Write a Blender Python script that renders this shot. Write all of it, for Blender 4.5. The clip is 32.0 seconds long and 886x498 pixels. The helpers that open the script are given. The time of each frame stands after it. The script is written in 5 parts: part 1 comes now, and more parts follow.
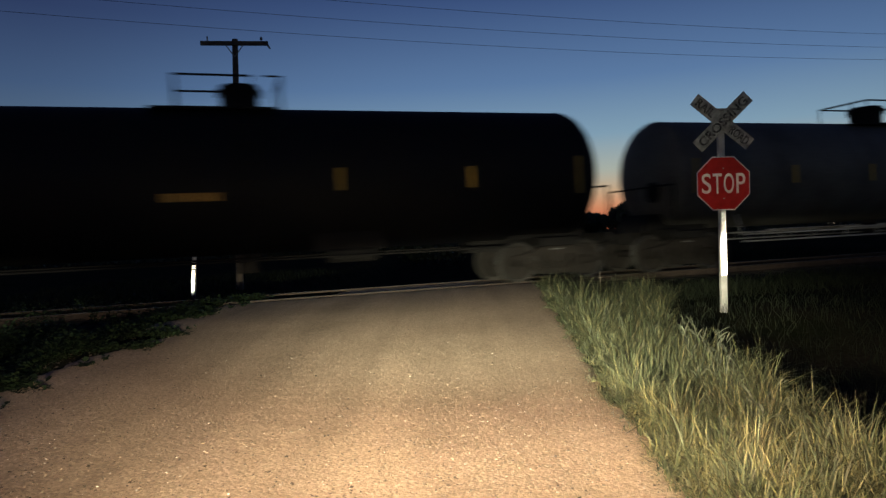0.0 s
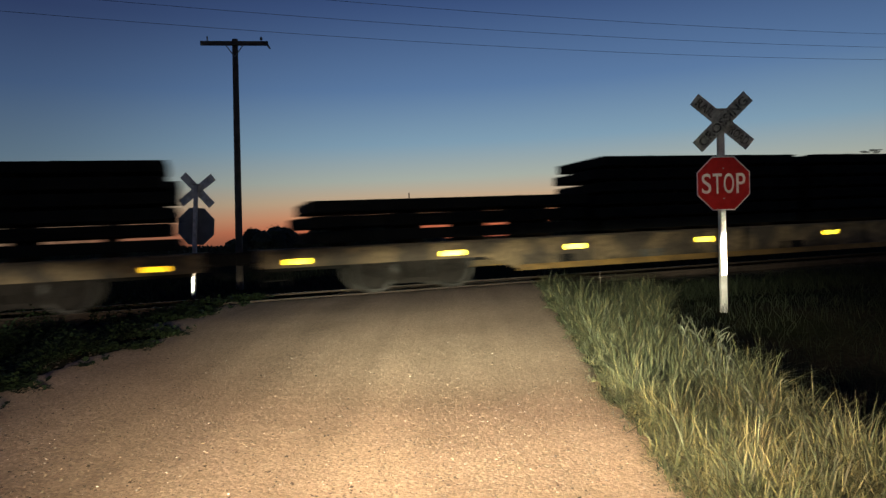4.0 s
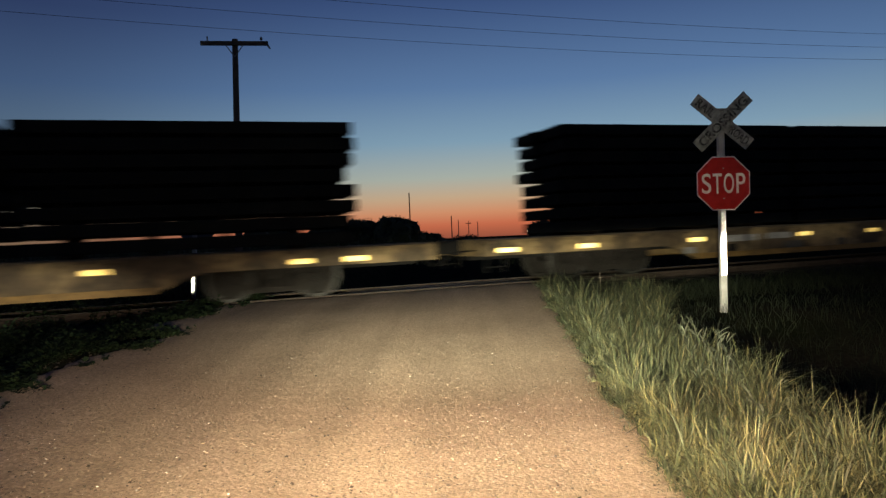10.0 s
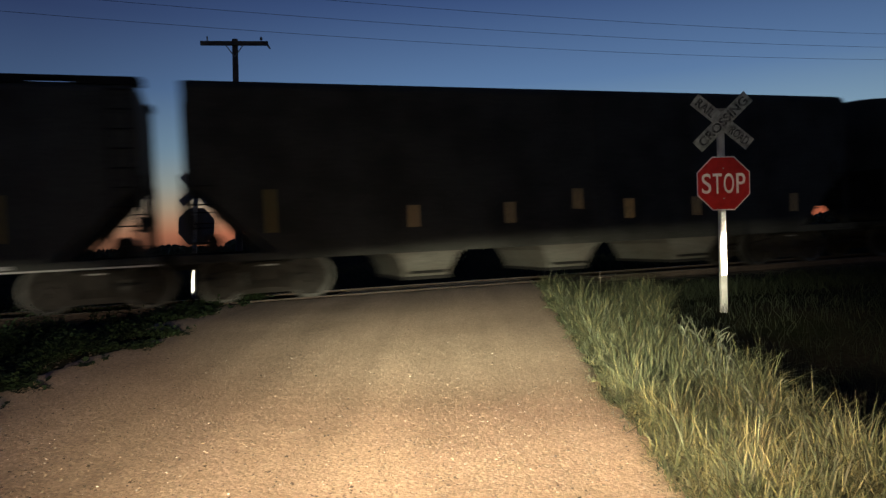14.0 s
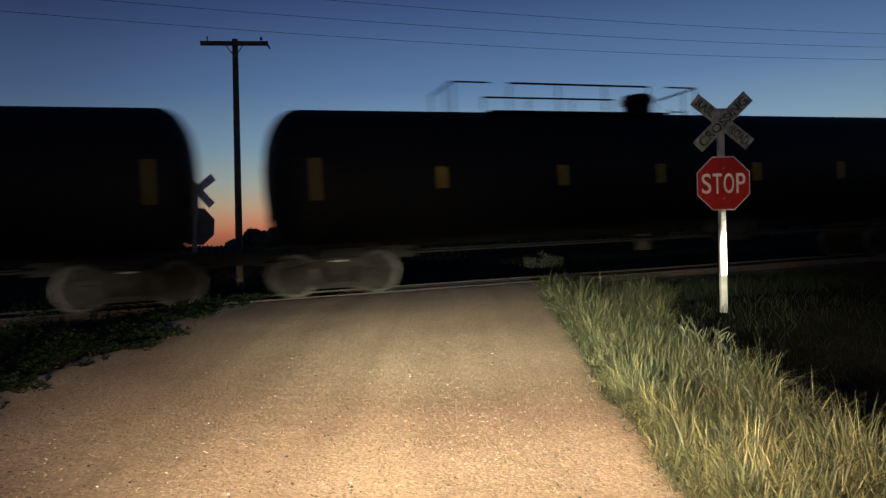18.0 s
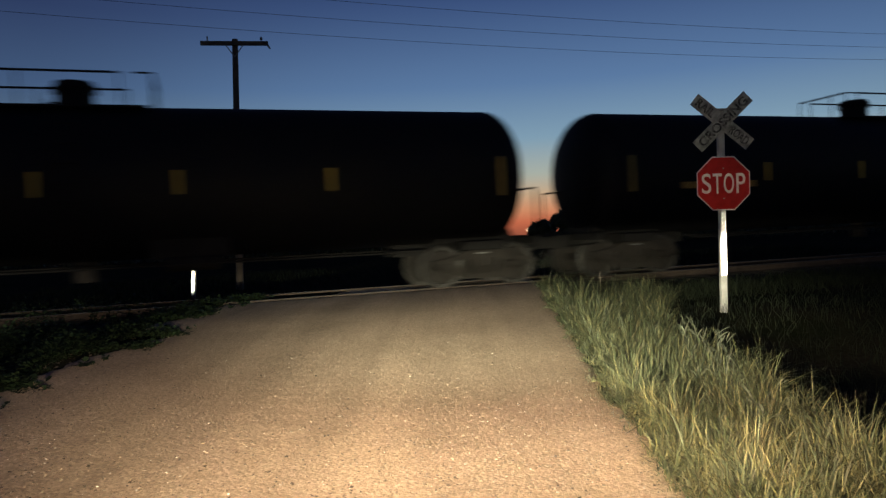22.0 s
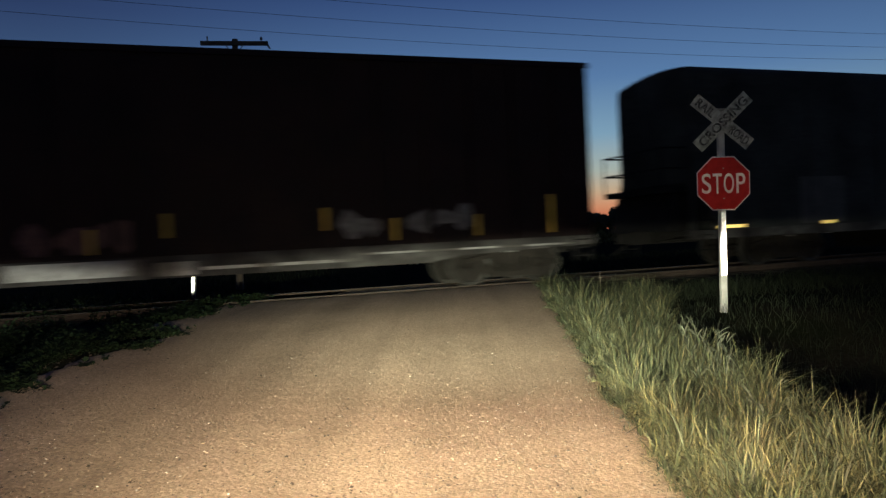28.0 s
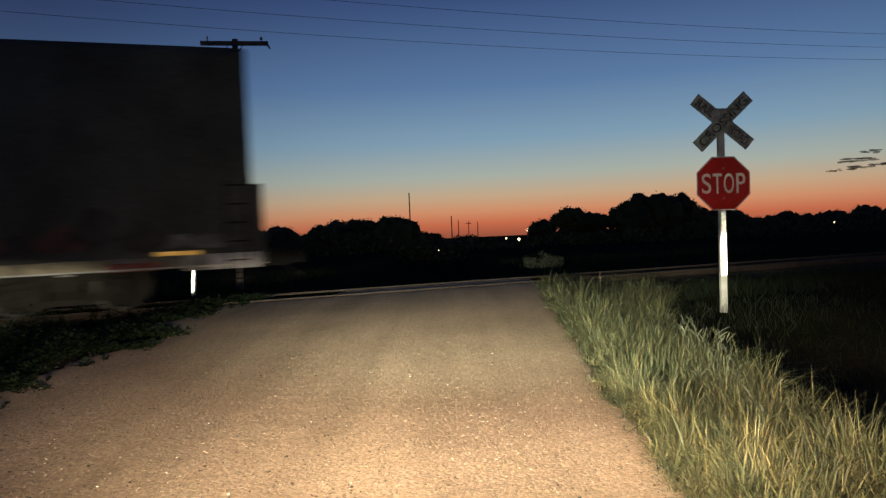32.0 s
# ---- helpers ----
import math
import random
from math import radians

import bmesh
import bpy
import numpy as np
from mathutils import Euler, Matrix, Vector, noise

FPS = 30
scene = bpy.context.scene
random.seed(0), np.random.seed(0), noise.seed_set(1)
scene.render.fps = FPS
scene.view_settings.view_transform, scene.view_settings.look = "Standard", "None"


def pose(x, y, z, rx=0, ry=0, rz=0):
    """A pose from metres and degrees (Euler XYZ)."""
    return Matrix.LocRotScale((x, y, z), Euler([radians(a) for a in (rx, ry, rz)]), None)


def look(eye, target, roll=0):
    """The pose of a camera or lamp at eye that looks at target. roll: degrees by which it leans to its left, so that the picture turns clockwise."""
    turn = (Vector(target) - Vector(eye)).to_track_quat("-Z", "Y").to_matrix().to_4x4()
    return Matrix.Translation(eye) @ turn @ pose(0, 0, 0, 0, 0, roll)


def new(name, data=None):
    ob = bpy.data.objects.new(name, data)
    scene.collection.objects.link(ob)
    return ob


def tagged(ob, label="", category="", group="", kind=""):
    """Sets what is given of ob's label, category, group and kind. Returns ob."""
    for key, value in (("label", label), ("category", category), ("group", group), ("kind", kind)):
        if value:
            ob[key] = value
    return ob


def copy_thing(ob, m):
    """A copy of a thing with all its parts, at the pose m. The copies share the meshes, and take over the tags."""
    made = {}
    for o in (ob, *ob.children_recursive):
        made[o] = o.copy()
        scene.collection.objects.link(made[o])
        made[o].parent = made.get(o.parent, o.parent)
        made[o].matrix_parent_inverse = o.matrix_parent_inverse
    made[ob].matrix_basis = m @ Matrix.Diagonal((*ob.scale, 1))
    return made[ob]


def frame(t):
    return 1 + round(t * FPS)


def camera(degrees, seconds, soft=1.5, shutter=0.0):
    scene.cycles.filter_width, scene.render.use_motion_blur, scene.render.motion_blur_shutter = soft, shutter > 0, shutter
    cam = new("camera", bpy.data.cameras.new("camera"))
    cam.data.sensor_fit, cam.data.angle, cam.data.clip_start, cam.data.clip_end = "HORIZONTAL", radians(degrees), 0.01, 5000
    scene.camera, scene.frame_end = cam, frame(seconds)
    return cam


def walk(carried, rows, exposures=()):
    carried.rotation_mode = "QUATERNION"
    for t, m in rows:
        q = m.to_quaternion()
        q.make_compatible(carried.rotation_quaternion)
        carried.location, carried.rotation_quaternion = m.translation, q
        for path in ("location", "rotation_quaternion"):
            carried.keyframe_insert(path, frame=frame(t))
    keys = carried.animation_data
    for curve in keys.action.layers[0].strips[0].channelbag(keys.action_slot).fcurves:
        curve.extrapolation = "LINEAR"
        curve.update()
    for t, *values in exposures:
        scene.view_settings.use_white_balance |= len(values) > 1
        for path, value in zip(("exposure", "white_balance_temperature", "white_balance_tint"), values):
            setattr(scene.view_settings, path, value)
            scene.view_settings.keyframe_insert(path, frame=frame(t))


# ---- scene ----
# One camera that stands still in a stopped car on a gravel road, 1.45 m above it, looking along the road (+y).
EYE_HEIGHT = 1.45
LENS = 65.0
TILT = -0.93            # degrees below level
LEAN = 2.4              # degrees of roll
cam = camera(LENS, 32.0, soft=1.4, shutter=0.62)


def camera_pose():
    return pose(0, 0, EYE_HEIGHT) @ pose(0, 0, 0, 90 + TILT, 0, 0) @ pose(0, 0, 0, 0, 0, -LEAN)


# the camera cools its white balance while the last tall cars fill the view
walk(cam, [(0, camera_pose()), (32.0, camera_pose())],
     [(0, 0.0, 6700, 9), (27.4, 0.0, 6700, 9), (28.4, 0.0, 6080, 4), (31.3, 0.0, 6080, 4), (31.9, 0.0, 6700, 9), (32.0, 0.0, 6700, 9)])

# ---- the track: a straight line that crosses the road at an angle and climbs a little to the east ----
TRACK_DIR = Vector((0.94756, 0.31953, 0.00549))
TRACK_OUT = Vector((-0.31953, 0.94757, 0.0))      # away from the camera
TRACK_ORIGIN = Vector((0.0, 16.4476, 0.3376))     # top of rail on the centre line, at x = 0
SPEED = 13.6                                      # metres per second, towards the west (-x)


def on_track(s, out=0.0, up=0.0):
    return TRACK_ORIGIN + TRACK_DIR * s + TRACK_OUT * out + Vector((0, 0, up))


def track_pose(s):
    yaw = math.atan2(TRACK_DIR.y, TRACK_DIR.x)
    m = Matrix.Rotation(yaw, 4, "Z") @ Matrix.Rotation(-math.asin(TRACK_DIR.z), 4, "Y")
    return Matrix.Translation(on_track(s)) @ m


def smooth(a, b, v):
    v = min(1.0, max(0.0, (v - a) / (b - a)))
    return v * v * (3 - 2 * v)


def track_coords(x, y):
    dx, dy = x - TRACK_ORIGIN.x, y - TRACK_ORIGIN.y
    return dx * 0.94757 + dy * 0.31953, -dx * 0.31953 + dy * 0.94757


ROAD_W, ROAD_E = -4.65, 1.5


def road_east(y):
    """The east edge of the road drifts outwards towards the track."""
    return 1.27 + 0.07 * min(14.0, max(-2.0, y - 3.5))


def ground_height(x, y):
    """The lie of the land: flat, a low bank along the track, the road ramped up over the rails and dropped beyond them,
    out of the camera's view.
    """
    s, d = track_coords(x, y)
    near = math.exp(-(d / 60.0) ** 2)
    rail = TRACK_ORIGIN.z + 0.00549 * 460 * math.tanh(s / 460) * near
    road = smooth(ROAD_W - 1.6, ROAD_W + 0.3, x) * (1 - smooth(road_east(y) - 0.2, road_east(y) + 1.3, x))
    ramp = smooth(-11.0, -1.6, d) * (1 - smooth(1.8, 12.0, d))
    on_road = (rail - 0.035) * ramp - 1.9 * (1 - math.exp(-max(0.0, d - 0.95) / 11.0))
    bank = smooth(-5.0, -2.3, d) * (1 - smooth(2.3, 5.0, d))
    field = -0.12 + 0.16 * smooth(-9, -4, d) * (1 - smooth(3, 9, d)) + (rail - 0.42) * bank * 0.9
    # Field sunk past the verge so that the headlights leave it dark.
    field -= 0.55 * smooth(road_east(y) + 1.2, road_east(y) + 2.9, x) * (1 - smooth(-9.5, -6.2, d))
    field += 0.05 * noise.noise(Vector((x * 0.35, y * 0.35, 0)))
    far = smooth(60, 400, math.hypot(x, y))
    return (on_road * road + field * (1 - road)) * (1 - far) + (-0.2) * far


# ---- dusk sky: deep blue overhead, orange along the horizon where the sun has set ----
world = bpy.data.worlds.new("dusk_sky")
scene.world = world
world.use_nodes = True
wn, wl = world.node_tree.nodes, world.node_tree.links
wn.clear()


def ramp_node(nodes, stops, mode="LINEAR"):
    r = nodes.new("ShaderNodeValToRGB")
    r.color_ramp.interpolation = mode
    els = r.color_ramp.elements
    while len(els) < len(stops):
        els.new(0.5)
    for e, (p, c) in zip(els, stops):
        e.position, e.color = p, (*c, 1)
    return r


def srgb(r, g, b):
    return tuple(((c / 255 + 0.055) / 1.055) ** 2.4 if c > 10 else c / 255 / 12.92 for c in (r, g, b))


w_co = wn.new("ShaderNodeTexCoord")
w_sep = wn.new("ShaderNodeSeparateXYZ")
wl.new(w_co.outputs["Generated"], w_sep.inputs[0])
w_glow = ramp_node(wn, [(0.0, srgb(150, 82, 62)), (0.018, srgb(196, 106, 76)), (0.036, srgb(206, 142, 106)), (0.057, srgb(194, 166, 136)),
                        (0.085, srgb(166, 174, 166)), (0.135, srgb(126, 157, 180)), (0.21, srgb(90, 122, 164)), (0.34, srgb(50, 72, 120)),
                        (0.6, srgb(24, 34, 70)), (1.0, srgb(14, 20, 44))])
w_back = ramp_node(wn, [(0.0, srgb(104, 76, 58)), (0.025, srgb(124, 106, 86)), (0.055, srgb(122, 122, 112)), (0.12, srgb(90, 112, 130)), (0.21, srgb(64, 87, 122)), (0.3, srgb(45, 61, 98)), (0.6, srgb(22, 32, 66)), (1.0, srgb(14, 20, 44))])
wl.new(w_sep.outputs["Z"], w_glow.inputs[0])
wl.new(w_sep.outputs["Z"], w_back.inputs[0])
w_dot = wn.new("ShaderNodeVectorMath")
w_dot.operation = "DOT_PRODUCT"
w_dot.inputs[1].default_value = (0.22, 0.9755, 0.0)
wl.new(w_co.outputs["Generated"], w_dot.inputs[0])
w_map = wn.new("ShaderNodeMapRange")
w_map.interpolation_type = "SMOOTHSTEP"
w_map.inputs["From Min"].default_value, w_map.inputs["From Max"].default_value = 0.68, 1.0
wl.new(w_dot.outputs["Value"], w_map.inputs["Value"])
w_mix = wn.new("ShaderNodeMix")
w_mix.data_type = "RGBA"
wl.new(w_map.outputs[0], w_mix.inputs["Factor"])
wl.new(w_back.outputs[0], w_mix.inputs["A"])
wl.new(w_glow.outputs[0], w_mix.inputs["B"])
w_bg = wn.new("ShaderNodeBackground")
w_bg.inputs["Strength"].default_value = 1.0
wl.new(w_mix.outputs["Result"], w_bg.inputs["Color"])
w_out = wn.new("ShaderNodeOutputWorld")
wl.new(w_bg.outputs[0], w_out.inputs[0])

# ---- the headlights of the waiting car, on low beam: the only lamps of the place ----
HEADLIGHT = (1.0, 0.80, 0.56)


def beam(name, eye, target, watts, cone, blend, flat=1.0, radius=0.05, colour=HEADLIGHT):
    data = bpy.data.lights.new(name, "SPOT")
    data.energy, data.color, data.spot_size, data.spot_blend, data.shadow_soft_size = watts, colour, radians(cone), blend, radius
    ob = new(name, data)
    ob.matrix_basis = look(eye, target) @ Matrix.Diagonal((1, flat, 1, 1))
    return ob


for side in (-0.62, 0.62):
    # hot zone just under the cut-off, its flat arms along the cut-off, a wider carpet below, the pool before the bumper and stray light above
    beam("headlight_low_beam", (side, 1.3, 0.72), (side * 1.2 + 0.8, 13.0, 0.12), 5600, 58, 0.9, 0.19, colour=(0.87, 0.9, 0.67))
    beam("headlight_carpet", (side, 1.3, 0.72), (side * 1.0 + (0.7 if side > 0 else -0.1), 7.8, -0.23), 2950, 98, 1.0, 0.2, colour=(1.0, 0.83, 0.58))
    beam("headlight_pool", (side, 1.3, 0.72), (side * 3.5 - 0.55, 5.2, 0.0), 125 if side > 0 else 235, 112, 1.0, 0.4, colour=(1.0, 0.63, 0.34))
    beam("headlight_side", (side, 1.3, 0.72), (-9.3, 13.8, 0.75), 2900, 26, 1.0, 0.22, colour=(0.95, 0.9, 0.72))
    beam("headlight_arm", (side, 1.3, 0.72), (side + 2.6, 15.0, 1.12), 2600, 60, 1.0, 0.05, colour=(0.93, 0.9, 0.7))
    beam("headlight_stray", (side, 1.3, 0.72), (side + 1.3, 12.0, 2.2), 72, 84, 1.0, 0.8, colour=(0.93, 0.9, 0.68))



# ---- materials ----
def material(name, colour, rough=0.7, metal=0.0, vary=0.25, scale=3.0, fine=40.0, bump=0.3, tint=None, spec=0.5, per="", dist=0.01, patchy=False):
    """A surface with blotches at one scale and grain at another; tint: a second colour that stains it."""
    m = bpy.data.materials.new(name)
    m.use_nodes = True
    n, l = m.node_tree.nodes, m.node_tree.links
    b = n["Principled BSDF"]
    co = n.new("ShaderNodeTexCoord")
    big, small = n.new("ShaderNodeTexNoise"), n.new("ShaderNodeTexNoise")
    big.inputs["Scale"].default_value, big.inputs["Detail"].default_value = scale, 5
    small.inputs["Scale"].default_value, small.inputs["Detail"].default_value = fine, 4
    for t in (big, small):
        l.new(co.outputs["Object"], t.inputs["Vector"])
    mix = n.new("ShaderNodeMix")
    mix.data_type = "RGBA"
    second = tint or tuple(c * (1 - vary) for c in colour)
    mix.inputs["A"].default_value, mix.inputs["B"].default_value = (*colour, 1), (*second, 1)
    k = n.new("ShaderNodeMapRange")
    k.inputs["From Min"].default_value, k.inputs["From Max"].default_value = (0.44, 0.56) if patchy else (0.38, 0.66)
    l.new(big.outputs["Fac"], k.inputs["Value"])
    l.new(k.outputs[0], mix.inputs["Factor"])
    grain = n.new("ShaderNodeMix")
    grain.data_type, grain.blend_type = "RGBA", "MULTIPLY"
    grain.inputs["Factor"].default_value = 1.0
    g = n.new("ShaderNodeMapRange")
    g.inputs["From Min"].default_value, g.inputs["From Max"].default_value = 0.3, 0.7
    g.inputs["To Min"].default_value, g.inputs["To Max"].default_value = 1 - vary, 1 + vary * 0.6
    l.new(small.outputs["Fac"], g.inputs["Value"])
    l.new(mix.outputs["Result"], grain.inputs["A"])
    l.new(g.outputs[0], grain.inputs["B"])
    last = grain.outputs["Result"]
    if per:
        src = n.new("ShaderNodeObjectInfo") if per == "object" else n.new("ShaderNodeNewGeometry")
        p = n.new("ShaderNodeMapRange")
        p.inputs["To Min"].default_value, p.inputs["To Max"].default_value = (0.25, 1.8) if per == "island" else (0.6, 1.3)
        l.new(src.outputs["Random" if per == "object" else "Random Per Island"], p.inputs["Value"])
        pm = n.new("ShaderNodeMix")
        pm.data_type, pm.blend_type = "RGBA", "MULTIPLY"
        pm.inputs["Factor"].default_value = 1.0
        l.new(last, pm.inputs["A"])
        l.new(p.outputs[0], pm.inputs["B"])
        last = pm.outputs["Result"]
    l.new(last, b.inputs["Base Color"])
    rr = n.new("ShaderNodeMapRange")
    rr.inputs["To Min"].default_value, rr.inputs["To Max"].default_value = max(0.05, rough - 0.12), min(1.0, rough + 0.12)
    l.new(big.outputs["Fac"], rr.inputs["Value"])
    l.new(rr.outputs[0], b.inputs["Roughness"])
    b.inputs["Metallic"].default_value = metal
    b.inputs["Specular IOR Level"].default_value = spec
    if bump:
        bp = n.new("ShaderNodeBump")
        bp.inputs["Strength"].default_value, bp.inputs["Distance"].default_value = bump, dist
        l.new(small.outputs["Fac"], bp.inputs["Height"])
        l.new(bp.outputs[0], b.inputs["Normal"])
    return m


def gravel_material():
    """Packed limestone gravel: tan fines, pale chips, wheel-worn streaks along the road."""
    m = material("gravel_road", (0.43, 0.318, 0.228), 0.92, vary=0.2, scale=0.8, fine=34, bump=0.7, tint=(0.365, 0.27, 0.192), spec=0.2, dist=0.012)
    n, l = m.node_tree.nodes, m.node_tree.links
    b = n["Principled BSDF"]
    co = n.new("ShaderNodeTexCoord")
    chips = n.new("ShaderNodeTexNoise")
    chips.inputs["Scale"].default_value, chips.inputs["Detail"].default_value, chips.inputs["Roughness"].default_value = 130, 6, 0.75
    l.new(co.outputs["Object"], chips.inputs["Vector"])
    lit = n.new("ShaderNodeMapRange")
    lit.inputs["From Min"].default_value, lit.inputs["From Max"].default_value = 0.3, 0.7
    lit.inputs["To Min"].default_value, lit.inputs["To Max"].default_value = 0.72, 1.25
    l.new(chips.outputs["Fac"], lit.inputs["Value"])
    stretch = n.new("ShaderNodeMapping")
    stretch.inputs["Scale"].default_value = (1.5, 0.07, 1)
    l.new(co.outputs["Object"], stretch.inputs["Vector"])
    ruts = n.new("ShaderNodeTexNoise")
    ruts.inputs["Scale"].default_value, ruts.inputs["Detail"].default_value = 1.0, 3
    l.new(stretch.outputs[0], ruts.inputs["Vector"])
    rut = n.new("ShaderNodeMapRange")
    rut.inputs["From Min"].default_value, rut.inputs["From Max"].default_value = 0.3, 0.7
    rut.inputs["To Min"].default_value, rut.inputs["To Max"].default_value = 0.78, 1.16
    l.new(ruts.outputs["Fac"], rut.inputs["Value"])
    mul = n.new("ShaderNodeMath")
    mul.operation = "MULTIPLY"
    l.new(lit.outputs[0], mul.inputs[0])
    l.new(rut.outputs[0], mul.inputs[1])
    mm = n.new("ShaderNodeMix")
    mm.data_type, mm.blend_type = "RGBA", "MULTIPLY"
    mm.inputs["Factor"].default_value = 1.0
    l.new(b.inputs["Base Color"].links[0].from_socket, mm.inputs["A"])
    l.new(mul.outputs[0], mm.inputs["B"])
    l.new(mm.outputs["Result"], b.inputs["Base Color"])
    # single stones pressed into the fines, each with its own tone
    cells = n.new("ShaderNodeTexVoronoi")
    cells.inputs["Scale"].default_value = 46
    l.new(co.outputs["Object"], cells.inputs["Vector"])
    tone = n.new("ShaderNodeSeparateColor")
    l.new(cells.outputs["Color"], tone.inputs[0])
    tone_k = n.new("ShaderNodeMapRange")
    tone_k.inputs["To Min"].default_value, tone_k.inputs["To Max"].default_value = 0.74, 1.22
    l.new(tone.outputs[0], tone_k.inputs["Value"])
    stones = n.new("ShaderNodeMix")
    stones.data_type, stones.blend_type = "RGBA", "MULTIPLY"
    stones.inputs["Factor"].default_value = 1.0
    l.new(mm.outputs["Result"], stones.inputs["A"])
    l.new(tone_k.outputs[0], stones.inputs["B"])
    l.new(stones.outputs["Result"], b.inputs["Base Color"])
    old = b.inputs["Normal"].links[0].from_node
    b3 = n.new("ShaderNodeBump")
    b3.invert = True
    b3.inputs["Strength"].default_value, b3.inputs["Distance"].default_value = 0.7, 0.006
    l.new(cells.outputs["Distance"], b3.inputs["Height"])
    l.new(old.outputs[0], b3.inputs["Normal"])
    old = b3
    b2 = n.new("ShaderNodeBump")
    b2.inputs["Strength"].default_value, b2.inputs["Distance"].default_value = 0.6, 0.006
    l.new(chips.outputs["Fac"], b2.inputs["Height"])
    l.new(old.outputs[0], b2.inputs["Normal"])
    l.new(b2.outputs[0], b.inputs["Normal"])
    return m


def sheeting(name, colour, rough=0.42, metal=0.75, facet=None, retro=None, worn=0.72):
    """Retroreflective sheeting as a metallic coat. facet: a fixed shading normal aimed to catch the headlights; retro:
    a point between lamps and eye that the shading normal faces, so that it shines at the camera.
    """
    m = bpy.data.materials.new(name)
    m.use_nodes = True
    n, l = m.node_tree.nodes, m.node_tree.links
    b = n["Principled BSDF"]
    co = n.new("ShaderNodeTexCoord")
    dirt = n.new("ShaderNodeTexNoise")
    dirt.inputs["Scale"].default_value, dirt.inputs["Detail"].default_value = 9, 6
    l.new(co.outputs["Object"], dirt.inputs["Vector"])
    k = n.new("ShaderNodeMapRange")
    k.inputs["From Min"].default_value, k.inputs["From Max"].default_value = 0.3, 0.75
    l.new(dirt.outputs["Fac"], k.inputs["Value"])
    mix = n.new("ShaderNodeMix")
    mix.data_type = "RGBA"
    mix.inputs["A"].default_value = (*colour, 1)
    mix.inputs["B"].default_value = (*(c * worn for c in colour), 1)
    l.new(k.outputs[0], mix.inputs["Factor"])
    l.new(mix.outputs["Result"], b.inputs["Base Color"])
    b.inputs["Roughness"].default_value, b.inputs["Metallic"].default_value = rough, metal
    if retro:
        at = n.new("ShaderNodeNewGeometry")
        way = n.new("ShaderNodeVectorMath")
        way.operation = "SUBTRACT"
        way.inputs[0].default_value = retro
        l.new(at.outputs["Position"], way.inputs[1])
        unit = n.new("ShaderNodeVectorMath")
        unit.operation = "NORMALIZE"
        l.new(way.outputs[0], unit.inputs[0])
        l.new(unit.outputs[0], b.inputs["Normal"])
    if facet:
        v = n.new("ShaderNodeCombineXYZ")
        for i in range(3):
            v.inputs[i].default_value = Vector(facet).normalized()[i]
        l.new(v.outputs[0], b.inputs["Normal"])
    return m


GRAVEL = gravel_material()
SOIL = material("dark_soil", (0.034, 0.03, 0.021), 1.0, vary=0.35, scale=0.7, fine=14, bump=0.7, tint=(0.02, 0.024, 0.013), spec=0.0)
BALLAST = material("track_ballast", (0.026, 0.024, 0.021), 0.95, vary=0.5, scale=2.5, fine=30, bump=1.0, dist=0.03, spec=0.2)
TIE_WOOD = material("creosoted_timber", (0.036, 0.029, 0.022), 0.85, vary=0.4, scale=5, fine=45, per="object")
RAIL_STEEL = material("rusty_rail", (0.06, 0.04, 0.03), 0.8, 0.3, vary=0.3, scale=3, fine=50)
RAIL_TOP = material("polished_rail_head", (0.1, 0.095, 0.09), 0.6, 0.7, vary=0.15, scale=2, fine=70, bump=0.05)
POST_WOOD = material("weathered_white_post", (0.62, 0.61, 0.57), 0.8, vary=0.25, scale=4, fine=60, tint=(0.42, 0.4, 0.36))
# Lighter copy of the sign white, making up for stray light out there.
FAR_WHITE = material("brightened_white_sign_paint", (0.8, 0.78, 0.72), 0.8, vary=0.25, scale=6, fine=50, tint=(0.5, 0.48, 0.43))
BARE_POST = material("bare_wood_post", (0.36, 0.33, 0.28), 0.85, vary=0.3, scale=4, fine=60)
POLE_WOOD = material("tarred_pole_wood", (0.11, 0.085, 0.065), 0.85, vary=0.35, scale=3, fine=40)
GALV = material("galvanised_steel", (0.3, 0.3, 0.29), 0.5, 0.8, vary=0.2, scale=6, fine=60, bump=0.1)
SIGN_BACK = material("bare_aluminium_sign_back", (0.2, 0.2, 0.2), 0.55, 0.5, vary=0.2, scale=4, fine=50, bump=0.05)
# Shading normal turned at the car, so that these signs shine back at it.
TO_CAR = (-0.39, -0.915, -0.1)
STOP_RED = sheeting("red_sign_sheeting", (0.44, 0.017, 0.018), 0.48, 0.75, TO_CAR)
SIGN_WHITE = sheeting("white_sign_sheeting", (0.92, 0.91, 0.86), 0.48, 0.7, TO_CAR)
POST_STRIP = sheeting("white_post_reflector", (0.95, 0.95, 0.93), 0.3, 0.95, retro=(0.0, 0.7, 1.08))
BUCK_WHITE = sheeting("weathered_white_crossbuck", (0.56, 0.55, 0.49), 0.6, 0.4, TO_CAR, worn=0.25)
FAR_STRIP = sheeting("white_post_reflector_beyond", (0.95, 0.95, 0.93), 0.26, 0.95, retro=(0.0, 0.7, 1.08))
FADED_INK = material("faded_black_sign_ink", (0.035, 0.034, 0.03), 0.75, vary=0.4, scale=13, fine=50, bump=0.0, tint=(0.2, 0.19, 0.165), patchy=True)
# Upper reflectors are dirty and also toned down against the stray light.
DARK_YELLOW = sheeting("dark_yellow_reflector", (0.34, 0.24, 0.06), 0.65, 0.2, (-0.13, -0.98, -0.06))
